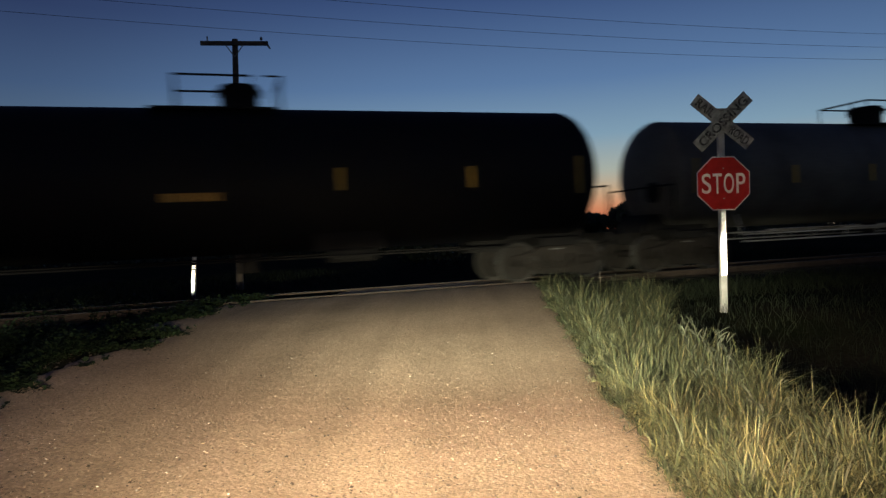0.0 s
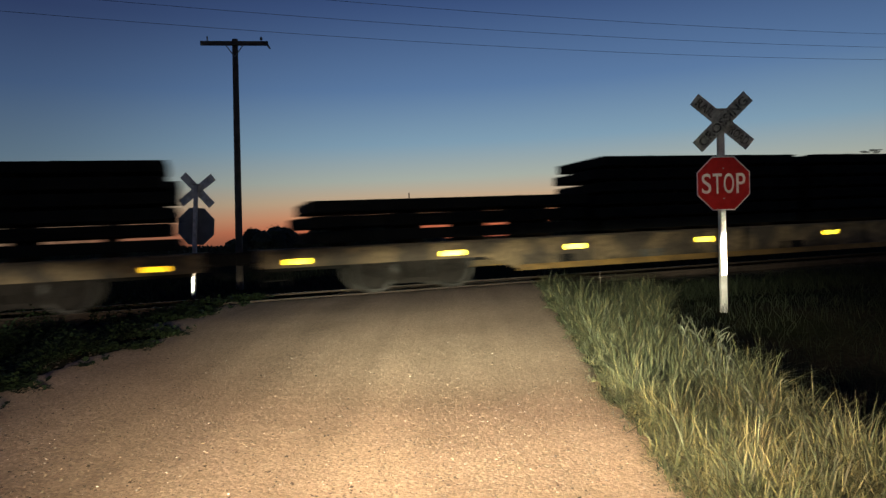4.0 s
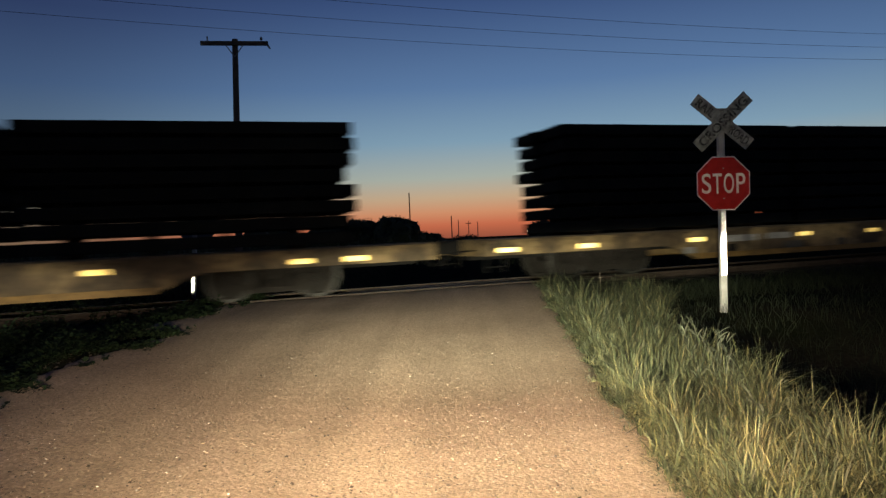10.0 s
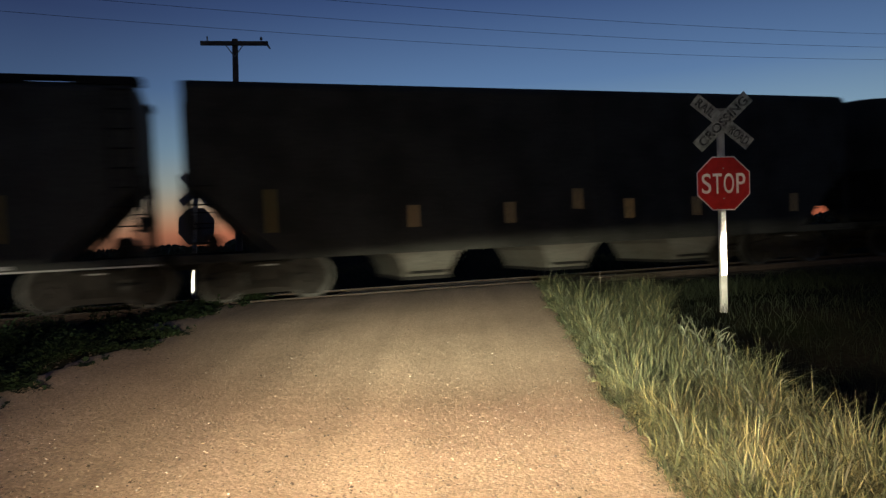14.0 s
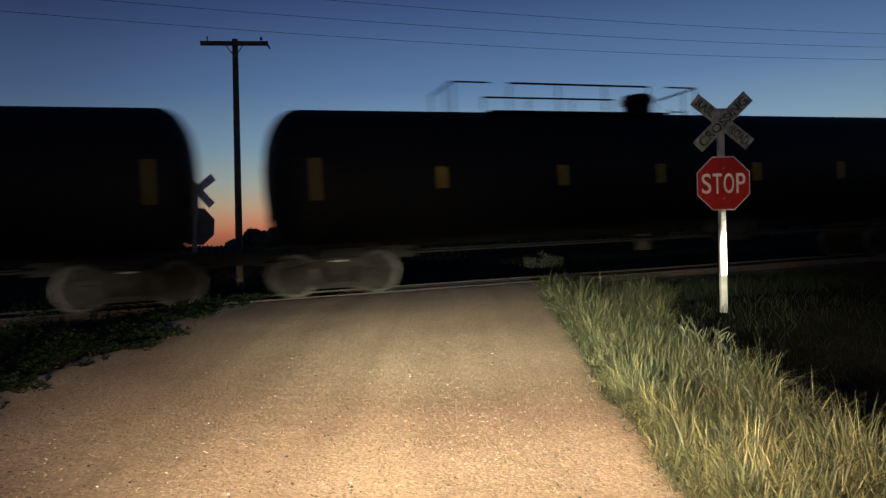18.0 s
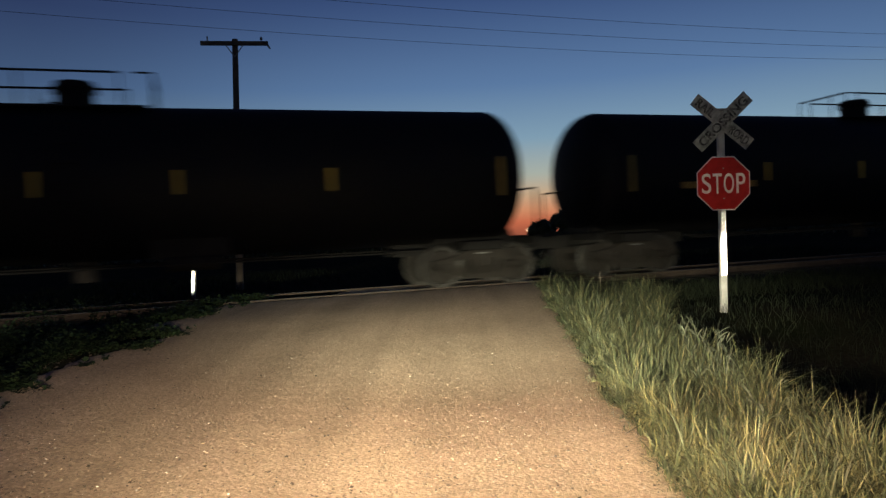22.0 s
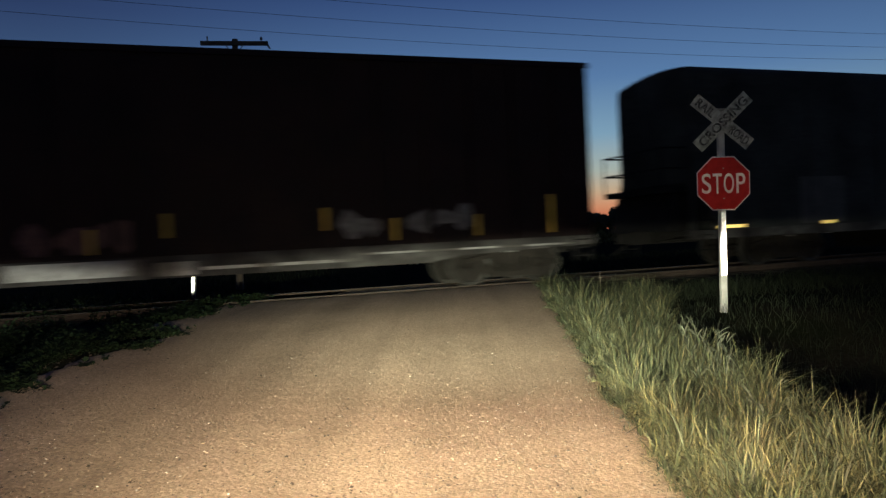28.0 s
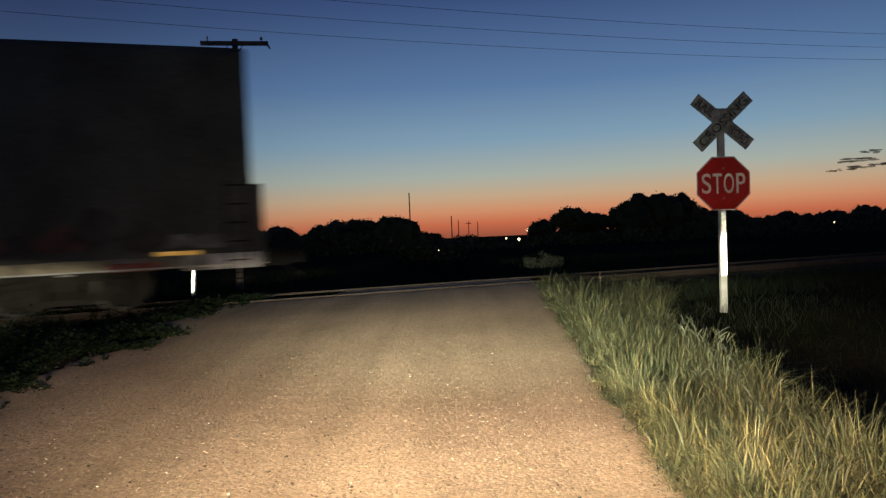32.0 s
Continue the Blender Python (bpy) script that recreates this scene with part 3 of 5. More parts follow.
    part("post_cap", bm, BARE_POST, sign)
    return sign


crossing_sign((4.755, 11.82, 0.06), 1, 0.9, 3.36, 0.91, 2.11, 3.15, (0.55, 1.63), -1,
              "railroad crossbuck and red stop sign on a white timber post", False)
crossing_sign((-7.225, 20.0, -0.08), 176, -4.2, 3.36, 1.06, 2.16, 3.2, (0.18, 0.9), 1,
              "grey back of a stop sign and crossbuck beyond the track", True)


def utility_pole(base, height, arm, yaw, lean, label, arms=1):
    pole = empty("utility_pole", Matrix.Translation(base) @ pose(0, 0, 0, 0, lean, yaw), label, "utility pole", "utility poles")
    bm = bmesh.new()
    rod(bm, (0, 0, -0.6), (0, 0, height), 0.135, 14, 0.1)
    part("pole_shaft", bm, POLE_WOOD, pole, smooth_faces=False)
    for k in range(arms):
        za = height - 0.16 - 0.9 * k
        bm = bmesh.new()
        bx(bm, -arm / 2, arm / 2, -0.16, -0.06, za - 0.09, za + 0.06, 0.01)
        part("crossarm", bm, POLE_WOOD, pole, "timber crossarm")
        for sx in (-1, 1):
            bm = bmesh.new()
            rod(bm, (sx * 0.32 * arm / 2.37, -0.13, za - 0.06), (0, -0.1, za - 0.5), 0.018, 6)
            part("arm_brace", bm, GALV, pole, "diagonal metal brace")
            bm = bmesh.new()
            rod(bm, (sx * (arm / 2 - 0.24), -0.11, za + 0.04), (sx * (arm / 2 - 0.24), -0.11, za + 0.13), 0.02, 8)
            rod(bm, (sx * (arm / 2 - 0.24), -0.11, za + 0.12), (sx * (arm / 2 - 0.24), -0.11, za + 0.22), 0.055 if sx > 0 else 0.02, 10, 0.03)
            part("insulator", bm, SIGN_BACK, pole, "pin insulator")
    bm = bmesh.new()
    rod(bm, (arm / 2 - 0.03, -0.11, height - 0.22), (arm / 2 + 0.07, -0.11, height - 0.36), 0.04, 8, 0.03)
    part("arm_hook", bm, GALV, pole)
    return pole


utility_pole((-7.36, 25.0, -0.1), 8.96, 2.37, 4, 1.5, "dark timber utility pole with one crossarm beyond the track")

# power line along the track: three wires between two poles outside the view
WIRE_OUT = 9.0
WIRES = ((9.69, -0.75), (9.30, 0.0), (8.91, 0.75))      # lowest point, place on the crossarm
SPAN = (-40.0, 54.0)
SAG = 1.95
for s in SPAN:
    foot = on_track(s, WIRE_OUT)
    utility_pole((foot.x, foot.y, ground_height(foot.x, foot.y) - 0.1), 11.9, 2.4, math.degrees(math.atan2(TRACK_DIR.y, TRACK_DIR.x)) + 90, 0,
                 "dark timber pole of the power line along the track")
for z, off in WIRES:
    bm = bmesh.new()
    pts = []
    for i in range(41):
        k = i / 40
        pts.append(on_track(SPAN[0] + (SPAN[1] - SPAN[0]) * k, WIRE_OUT + off, 0) * 1.0)
        pts[-1].z = z + SAG * (2 * k - 1) ** 2
    loft(bm, [[p + TRACK_OUT * (0.007 * math.cos(k * math.tau / 6)) + Vector((0, 0, 0.007 * math.sin(k * math.tau / 6))) for k in range(6)] for p in pts])
    tagged(mesh_object("power_line", bm, WIRE), "thin overhead power line wire along the track", "wire", "overhead wires")


# ---- trees and far things ----
def tree(x, y, height, spread, seed, label="dark leafy tree in silhouette on the horizon", leaves=6000, low=0.06, heart=True):
    rnd = random.Random(seed)
    z0 = ground_height(x, y)
    thing = empty("tree", Matrix.Translation((x, y, z0)), label, "tree", "trees on the horizon")
    bm = bmesh.new()
    rod(bm, (0, 0, -0.3), (0.1, 0, height * 0.4), 0.03 * height, 9, 0.018 * height)
    clumps = []
    for i in range(26):
        a = rnd.random() * 6.283
        rr = spread * 0.5 * math.sqrt(rnd.random())
        zz = height * (low + (0.93 - low) * rnd.random())
        size = min(spread * rnd.uniform(0.15, 0.28), height * 0.4)
        zz = min(zz, height * (1.0 - 0.3 * (rr / (spread * 0.5)) ** 2 - 0.07 * rnd.random()) - size * 0.92)
        c = Vector((math.cos(a) * rr, math.sin(a) * rr, max(size * 0.5, zz)))
        clumps.append((c, size))
        rod(bm, (0, 0, min(height * 0.4, zz * 0.6)), c, 0.011 * height, 5, 0.004 * height)
    part("trunk", bm, BARK, thing)
    lift = height - max(c.z + r * 0.95 for c, r in clumps)
    clumps = [(c + Vector((0, 0, lift * c.z / height)), r) for c, r in clumps]
    verts, faces = [], []
    for i in range(leaves):
        c, r = clumps[rnd.randrange(len(clumps))]
        d = Vector((rnd.gauss(0, 1), rnd.gauss(0, 1), rnd.gauss(0, 0.8)))
        p = c + d.normalized() * r * (0.5 + 0.53 * rnd.random())
        if p.z > height:
            p.z = height - rnd.random() * 0.1 * height
        q = Euler((rnd.random() * 6, rnd.random() * 6, rnd.random() * 6)).to_matrix()
        sz = height * rnd.uniform(0.011, 0.024)
        k = len(verts)
        for u, v in ((-1, -0.5), (0.2, -0.8), (1, 0.3), (-0.3, 0.9)):
            w = q @ Vector((u * sz, v * sz, 0))
            verts.append((p.x + w.x, p.y + w.y, max(0.05, p.z + w.z)))
        faces.append((k, k + 1, k + 2, k + 3))
    for c, r in clumps if heart else ():
        bm = bmesh.new()
        bmesh.ops.create_icosphere(bm, subdivisions=2, radius=r * 0.8, matrix=Matrix.Translation(c))
        k = len(verts)
        bm.verts.index_update()
        for v in bm.verts:
            w = v.co + (v.co - c) * 0.6 * noise.noise(v.co * (9.0 / spread) + Vector((seed, 0, 0)))
            verts.append((w.x, w.y, min(height, max(0.05, w.z))))
        faces += [tuple(k + v.index for v in f.verts) for f in bm.faces]
        bm.free()
    crown = raw_mesh("crown", verts, faces, LEAVES)
    crown.parent = thing
    return thing


def far_x(px, dist):
    """Sideways place, at a chosen distance, of a pixel column in the camera's 1568-wide view."""
    return (px - 784) / 1230.6 * dist


def far_height(px, py, dist):
    horizon = 421 - 0.0419 * (px - 784)
    return max(0.8, (horizon - py) / 1230.6 * dist + EYE_HEIGHT + 0.2)


# pixel column, skyline row, width in pixels, distance: placed to fit the camera's view
TREES = [(478, 397, 72, 95), (548, 412, 60, 120), (590, 388, 60, 105), (628, 384, 58, 100), (662, 390, 50, 112), (700, 381, 60, 100), (735, 384, 50, 104), (768, 393, 46, 110),
         (963, 386, 36, 120), (1018, 363, 56, 100), (1064, 376, 44, 118), (1112, 358, 50, 98), (1152, 338, 76, 92), (1196, 341, 62, 95), (1238, 362, 52, 118), (1290, 366, 50, 120),
         (1325, 379, 46, 150), (1362, 380, 50, 160), (1392, 372, 40, 150), (1430, 376, 52, 158), (1475, 370, 50, 160), (1522, 361, 56, 150), (1568, 362, 60, 150), (1620, 364, 60, 155),
         (430, 418, 46, 150), (300, 432, 60, 200)]
for i, (px, py, wide, dist) in enumerate(TREES):
    tree(far_x(px, dist), dist, far_height(px, py, dist), wide / 1230.6 * dist * 1.25, 100 + i, leaves=9000 if dist < 130 else 6000)


def far_scrub():
    """Low woods and hedges along the horizon in one sheet of leaf clumps."""
    rnd = random.Random(5)
    verts, faces = [], []
    for _ in range(60000):
        px = rnd.uniform(-900, 2500)
        dist = rnd.uniform(80, 190)
        x = far_x(px, dist)
        top = 1.7 + 1.0 * noise.noise(Vector((x * 0.03, dist * 0.02, 4))) + (0.5 if px > 1200 else 0) + (1.0 if 520 < px < 790 else 0)
        if 845 < px < 945:
            top *= 0.45
        z = ground_height(x, dist) + max(0.25, top) * rnd.random() ** 0.9
        sz = rnd.uniform(0.1, 0.3)
        q = Euler((rnd.random() * 6, rnd.random() * 6, rnd.random() * 6)).to_matrix()
        k = len(verts)
        for u, v in ((-1, -0.5), (0.2, -0.8), (1, 0.3), (-0.3, 0.9)):
            w = q @ Vector((u * sz, v * sz, 0))
            verts.append((x + w.x, dist + w.y, z + w.z))
        faces.append((k, k + 1, k + 2, k + 3))
    ob = raw_mesh("hedgerow", verts, faces, LEAVES)
    tagged(ob, "low dark hedgerow and scrub along the horizon", "hedge", kind="stuff")


far_scrub()

# masts and street lamps of the far settlement
for px, py, dist, r in ((728, 341, 130, 0.14), (801, 374, 170, 0.16), (813, 390, 170, 0.12), (831, 392, 170, 0.12), (847, 393, 170, 0.12)):
    h = far_height(px, py, dist)
    x = far_x(px, dist)
    mast = empty("far_mast", Matrix.Translation((x, dist, ground_height(x, dist))), "thin dark mast standing over the far trees", "mast", "masts on the horizon")
    bm = bmesh.new()
    rod(bm, (0, 0, -0.3), (0, 0, h), r, 8, r * 0.7)
    part("mast_shaft", bm, POLE_WOOD, mast)
    bm = bmesh.new()
    bx(bm, -0.7, 0.7, -0.08, 0.08, h - 0.6, h - 0.4)
    part("crossarm", bm, POLE_WOOD, mast) if px == 831 else bm.free()
for px, py, dist, r in ((896, 421, 120, 0.13), (919, 422, 112, 0.2), (936, 404, 150, 0.17), (934, 407, 150, 0.1), (1476, 392, 100, 0.17), (832, 424, 110, 0.07), (776, 418, 90, 0.06)):
    x, h = far_x(px, dist), far_height(px, py, dist) - 0.2
    lamp = empty("street_lamp", Matrix.Translation((x, dist, ground_height(x, dist))), "lit distant street lamp on a thin post", "street lamp", "lamps on the horizon")
    bm = bmesh.new()
    rod(bm, (0, 0, -0.3), (0, 0, h), 0.07, 6)
    part("lamp_post", bm, POLE_WOOD, lamp)
    bm = bmesh.new()
    bmesh.ops.create_icosphere(bm, subdivisions=2, radius=r, matrix=Matrix.Translation((0, -0.1, h)))
    part("lamp_globe", bm, FAR_LAMP, lamp, "glowing warm lamp")

# the pale bush beyond the crossing
bush_at = (3.7, 26.0)
bush = tree(bush_at[0], bush_at[1], 0.95, 1.25, 77, "pale grey-green bush beside the road beyond the track", 2600, 0.1, False)
for o in bush.children:
    if o.name.startswith("crown"):
        o.data.materials[0] = STRAW

# small bars of cloud low in the west
CLOUD = material("thin_dusk_cloud", (0.2, 0.2, 0.23), 0.95, vary=0.2, scale=0.01, fine=0.1, bump=0.0, spec=0.0)
CLOUD.node_tree.nodes["Principled BSDF"].inputs["Alpha"].default_value = 0.4
for px, py, wide, tall in ((1530, 283, 60, 5), (1552, 268, 34, 4), (1524, 297, 44, 5), (1500, 287, 22, 3), (1560, 290, 30, 5), (1482, 302, 14, 3)):
    d = 1500.0
    z = (421 - 0.0419 * (px - 784) - py) / 1230.6 * d + 1.45
    bm = bmesh.new()
    rnd = random.Random(px)
    for i in range(9):
        m = Matrix.Translation((far_x(px + rnd.uniform(-0.5, 0.5) * wide, d), d + rnd.uniform(-20, 20), z + rnd.uniform(-0.5, 0.5) * tall)) @ Matrix.Diagonal((wide * 0.22, 6, tall * 0.42, 1))
        bmesh.ops.create_icosphere(bm, subdivisions=2, radius=1.0, matrix=m)
    tagged(mesh_object("cloud", bm, CLOUD, True), "small dark bar of cloud low in the dusk sky", "cloud", "clouds", "structure")


# ---- grass and weeds ----
def blades(name, count, place, lo, hi, width, lean, mat, label, category="grass", seg=4):
    rnd = random.Random(len(name) * 7 + count)
    verts, faces = [], []
    for _ in range(count):
        x, y, tall = place(rnd)
        z = ground_height(x, y) - 0.02
        h = (lo + (hi - lo) * rnd.random()) * tall
        a = rnd.random() * 6.283
        dx, dy = math.cos(a), math.sin(a)
        bend = lean * h * rnd.uniform(0.1, 1.6)
        curl = rnd.uniform(0.9, 2.0)
        wv = width * rnd.uniform(0.6, 1.4) * (0.85 + 0.03 * max(0.0, y))
        f = rnd.random() * 6.283
        sx, sy = math.cos(f) * wv, math.sin(f) * wv
        k = len(verts)
        for i in range(seg):
            t = i / seg
            b = bend * t ** curl
            px, py, pz = x + dx * b, y + dy * b, z + h * t * (1 - 0.25 * lean * t)
            q = 1 - t ** 2 * 0.8
            verts += [(px - sx * q, py - sy * q, pz), (px + sx * q, py + sy * q, pz)]
        verts.append((x + dx * bend, y + dy * bend, z + h * (1 - 0.25 * lean)))
        for i in range(seg - 1):
            faces.append((k + 2 * i, k + 2 * i + 1, k + 2 * i + 3, k + 2 * i + 2))
        faces.append((k + 2 * seg - 2, k + 2 * seg - 1, k + 2 * seg))
    ob = raw_mesh(name, verts, faces, mat)
    tagged(ob, label, category, kind="stuff")
    return ob


def tufts(name, yellow_name, count, place, per, width):
    """Tufts of arching blades from one root; green blades and dry, warm-lit ones go into two sheets."""
    rnd = random.Random(count)
    sheets = {False: ([], []), True: ([], [])}
    for _ in range(count):
        x0, y0, tall, yellowing = place(rnd)
        lean_to, lean_by = rnd.random() * 6.283, rnd.uniform(0.0, 0.6)
        warm_tuft = rnd.random() < yellowing
        for _ in range(rnd.randint(per // 2, per)):
            verts, faces = sheets[warm_tuft if rnd.random() < 0.8 else not warm_tuft]
            x, y = x0 + rnd.gauss(0, 0.028), y0 + rnd.gauss(0, 0.028)
            z = ground_height(x, y) - 0.02
            h = tall * rnd.uniform(0.35, 1.0) ** 0.8
            a = rnd.random() * 6.283
            th, curl = abs(rnd.gauss(0.16, 0.24)), rnd.uniform(0.1, 2.1) ** 1.2
            wv = width * rnd.uniform(0.55, 1.5) * (0.8 + 0.035 * y)
            f = rnd.random() * 3.1416
            sx, sy = math.cos(f) * wv, math.sin(f) * wv
            dx, dy = math.cos(a) + lean_by * math.cos(lean_to) * 2, math.sin(a) + lean_by * math.sin(lean_to) * 2
            k = len(verts)
            for i in range(4):
                q = (0.75, 1.0, 0.75, 0.4)[i]
                verts += [(x - sx * q, y - sy * q, z), (x + sx * q, y + sy * q, z)]
                t = th + curl * ((i + 1) / 4) ** 1.5
                x, y, z = x + dx * math.sin(t) * h / 4, y + dy * math.sin(t) * h / 4, z + math.cos(t) * h / 4
                if i < 3:
                    faces.append((k + 2 * i, k + 2 * i + 1, k + 2 * i + 3, k + 2 * i + 2))
            verts.append((x, y, z))
            faces.append((k + 6, k + 7, k + 8))
    tagged(raw_mesh(name, *sheets[False], GRASS), "tall green grass in tufts along the road edge", "grass", kind="stuff")
    tagged(raw_mesh(yellow_name, *sheets[True], DRY_WARM_GRASS), "dry grass, yellowed more where the headlights are warm", "grass", kind="stuff")


def verge_east(rnd):
    y = 2.3 + 13.2 * rnd.random() ** 1.35
    w, e = road_edges(y)
    reach = 1.24 + 0.11 * min(3.0, max(0.0, y - 3.5)) + 1.0 * smooth(10.0, 14.0, y)
    k = rnd.random() ** 0.95
    x = e - 0.1 + reach * k + 0.05 * rnd.gauss(0, 1)
    edge = smooth(0.0, 0.4, x - e + 0.12)
    clump = 0.5 + 0.6 * noise.noise(Vector((x * 2.3, y * 2.0, 2))) + 0.35 * noise.noise(Vector((x * 5, y * 5, 6)))
    tall = (0.1 + (0.27 + 0.009 * y) * edge) * (0.36 + 1.2 * clump) * (1 + 0.1 * smooth(0.6, 0.9, k))
    # More yellow near the car: dry grass plus the warm headlight pool, painted in.
    return x, y, tall, 0.1 + 0.55 * (1 - smooth(3.6, 6.4, y)) + 0.15 * noise.noise(Vector((x * 2, y * 2, 3)))


def field_east(rnd):
    y = 2.5 + 20 * rnd.random() ** 1.3
    w, e = road_edges(y)
    return e + 1.1 + 0.02 * y + (5 + y * 0.75) * rnd.random(), y, 0.8 + 0.5 * noise.noise(Vector((y * 0.5, 3, 2)))


def verge_west(rnd):
    """Low rank weeds in loose patches, with bare ground between them."""
    while True:
        y = 5.0 + 10.5 * rnd.random()
        w, e = road_edges(y)
        out = 5.2 * rnd.random() ** 1.3
        x = w + 0.25 - out + rnd.gauss(0, 0.15)
        patch = noise.noise(Vector((x * 1.3, y * 1.6, 8))) + 0.5 * noise.noise(Vector((x * 4, y * 4, 3)))
        if patch > -0.12 + 0.35 * rnd.random():
            low = 0.4 + 0.5 * smooth(0.1, 1.0, out) + 1.5 * smooth(1.2, 3.0, out)
            return x, y, low * (0.6 + 0.9 * max(0.0, patch))


def beyond_track(rnd):
    x = rnd.uniform(-16, 22)
    d = rnd.uniform(3.2, 22) ** 1.0
    p = on_track(0, 0)
    y = p.y + 0.337 * x + d * 1.055
    if ROAD_W < x < ROAD_E + 0.5:
        x += 6.5 if x > -1.5 else -6.5
    return x, y, 1.0


tufts("verge_grass", "dry_verge_grass", 6000, verge_east, 13, 0.0052)
blades("field_grass", 26000, field_east, 0.16, 0.45, 0.004, 0.6, DARKENED_GRASS, "rank field grass, coloured dark as if unlit")
def leafy_weeds(name, count, place, mat, label):
    """Broad-leaved weeds: a few stems each, with oval leaves standing off them."""
    rnd = random.Random(count)
    verts, faces = [], []
    for _ in range(count):
        x, y, tall = place(rnd)
        z = ground_height(x, y)
        for _ in range(rnd.randint(2, 4)):
            h = rnd.uniform(0.1, 0.3) * tall
            tx, ty = x + rnd.gauss(0, 0.07), y + rnd.gauss(0, 0.07)
            for i in range(5):
                k = (i + 0.6) / 5
                p = Vector((x + (tx - x) * k, y + (ty - y) * k, z + h * k))
                a = rnd.random() * 6.283
                way = Vector((math.cos(a), math.sin(a), rnd.uniform(-0.1, 0.7))).normalized()
                side = way.cross(Vector((0, 0, 1))).normalized()
                long, wide = rnd.uniform(0.05, 0.11), rnd.uniform(0.014, 0.03)
                n = len(verts)
                for t, w in ((0.0, 0.15), (0.45, 1.0), (0.8, 0.7)):
                    m = p + way * long * t
                    verts.extend([tuple(m - side * wide * w), tuple(m + side * wide * w)])
                verts.append(tuple(p + way * long - Vector((0, 0, 0.2 * long))))
                faces.extend([(n, n + 1, n + 3, n + 2), (n + 2, n + 3, n + 5, n + 4), (n + 4, n + 5, n + 6)])
    tagged(raw_mesh(name, verts, faces, mat), label, "weeds", kind="stuff")


leafy_weeds("leafy_weeds", 2400, verge_west, WEEDS, "dark broad-leaved weeds in loose patches beside the road")
blades("weed_clumps", 12000, verge_west, 0.05, 0.24, 0.005, 1.1, WEEDS, "dark green weeds at the road edge", "weeds")
blades("far_grass", 16000, beyond_track, 0.15, 0.4, 0.008, 0.6, DARKENED_GRASS, "rough grass beyond the track, coloured dark as unlit")


def trackside(rnd):
    s, d = rnd.uniform(2.5, 24), -rnd.uniform(1.75, 4.2)
    p = on_track(s, d)
    if p.x < road_east(p.y) + 0.15:
        return road_east(p.y) + 0.3 + 6 * rnd.random(), p.y + 2.0 * rnd.random(), 0.7
    return p.x, p.y, 0.8 + 0.6 * noise.noise(Vector((s * 0.7, d, 5)))


blades("trackside_grass", 9000, trackside, 0.2, 0.5, 0.006, 0.5, DARKENED_GRASS, "grass along the ballast, coloured dark as unlit")


def tall_stalks():
    """Taller plants in the verge: a thin stem that ends in a fan of short broad leaves."""
    rnd = random.Random(12)
    verts, faces = [], []

    def leaf(p, way, long, wide):
        side = way.cross(Vector((0.3, -1.0, 0.1))).normalized() * wide
        k = len(verts)
        for t, q in ((0.0, 0.35), (0.4, 1.0), (0.75, 0.7)):
            m = p + way * long * t - Vector((0, 0, 0.25 * long * t * t))
            verts.extend([tuple(m - side * q), tuple(m + side * q)])
        verts.append(tuple(p + way * long - Vector((0, 0, 0.3 * long))))
        faces.extend([(k, k + 1, k + 3, k + 2), (k + 2, k + 3, k + 5, k + 4), (k + 4, k + 5, k + 6)])
    for i in range(24):
        y = 4.1 + 3.6 * rnd.random() ** 0.8
        x = 2.14 + 0.14 * (y - 4.5) + rnd.gauss(0, 0.12)
        z = ground_height(x, y)
        tall = rnd.uniform(0.42, 0.6) if y > 6.3 else rnd.uniform(0.28, 0.42)
        top = Vector((x + rnd.gauss(0.03, 0.06), y + rnd.gauss(0, 0.05), z + tall))
        leaf(Vector((x, y, z)), (top - Vector((x, y, z))).normalized(), tall * 1.2, 0.004)
        for _ in range(rnd.randint(3, 6)):
            a = rnd.random() * 6.283
            up = rnd.uniform(0.9, 2.8)
            leaf(top - Vector((0, 0, rnd.uniform(0, 0.2))), Vector((math.cos(a), math.sin(a), up)).normalized(), rnd.uniform(0.1, 0.2), rnd.uniform(0.004, 0.008))
    tagged(raw_mesh("tall_verge_stalks", verts, faces, STRAW), "tall pale grass stalks with broad bent blades", "grass", kind="stuff")


tall_stalks()


def road_stone_place():
    y = 2.7 + abs(random.gauss(0, 2.3))
    w, e = road_edges(y)
    x = w + (e - w) * random.random()
    return x, y, road_top(x, y)


tagged(scatter_stones(8000, road_stone_place, 0.003, 0.016, "packed_pebbles", PEBBLE), "tan pebbles half sunk in the gravel road", "gravel", kind="stuff")
tagged(scatter_stones(900, road_stone_place, 0.003, 0.012, "loose_gravel", STONE), "pale loose limestone chips on the gravel road", "gravel", kind="stuff")


def edge_stone_place():
    y = 4.5 + 9.5 * random.random()
    w, e = road_edges(y)
    if random.random() < 0.7:
        x = w + random.gauss(-0.15, 0.35)
    else:
        x = e + random.gauss(-0.08, 0.1)
    return x, y, max(ground_height(x, y), road_top(x, y) - 0.02 if w < x < e else -9)


tagged(scatter_stones(1500, edge_stone_place, 0.006, 0.03, "edge_gravel", PEBBLE), "loose tan stones thrown to the edges of the road", "gravel", kind="stuff")
# thin marker stake in the verge
stake = empty("marker_stake", Matrix.Translation((3.05, 13.6, 0.0)), "thin pale stake standing in the grass near the track", "stake")
bm = bmesh.new()
rod(bm, (0, 0, -0.2), (0.0, 0, 0.66), 0.007, 6)
part("stake_rod", bm, POLE_WOOD, stake)
bm = bmesh.new()
rod(bm, (-0.05, 0, 0.54), (0.05, 0, 0.55), 0.008, 6)
part("stake_wire", bm, POLE_WOOD, stake)


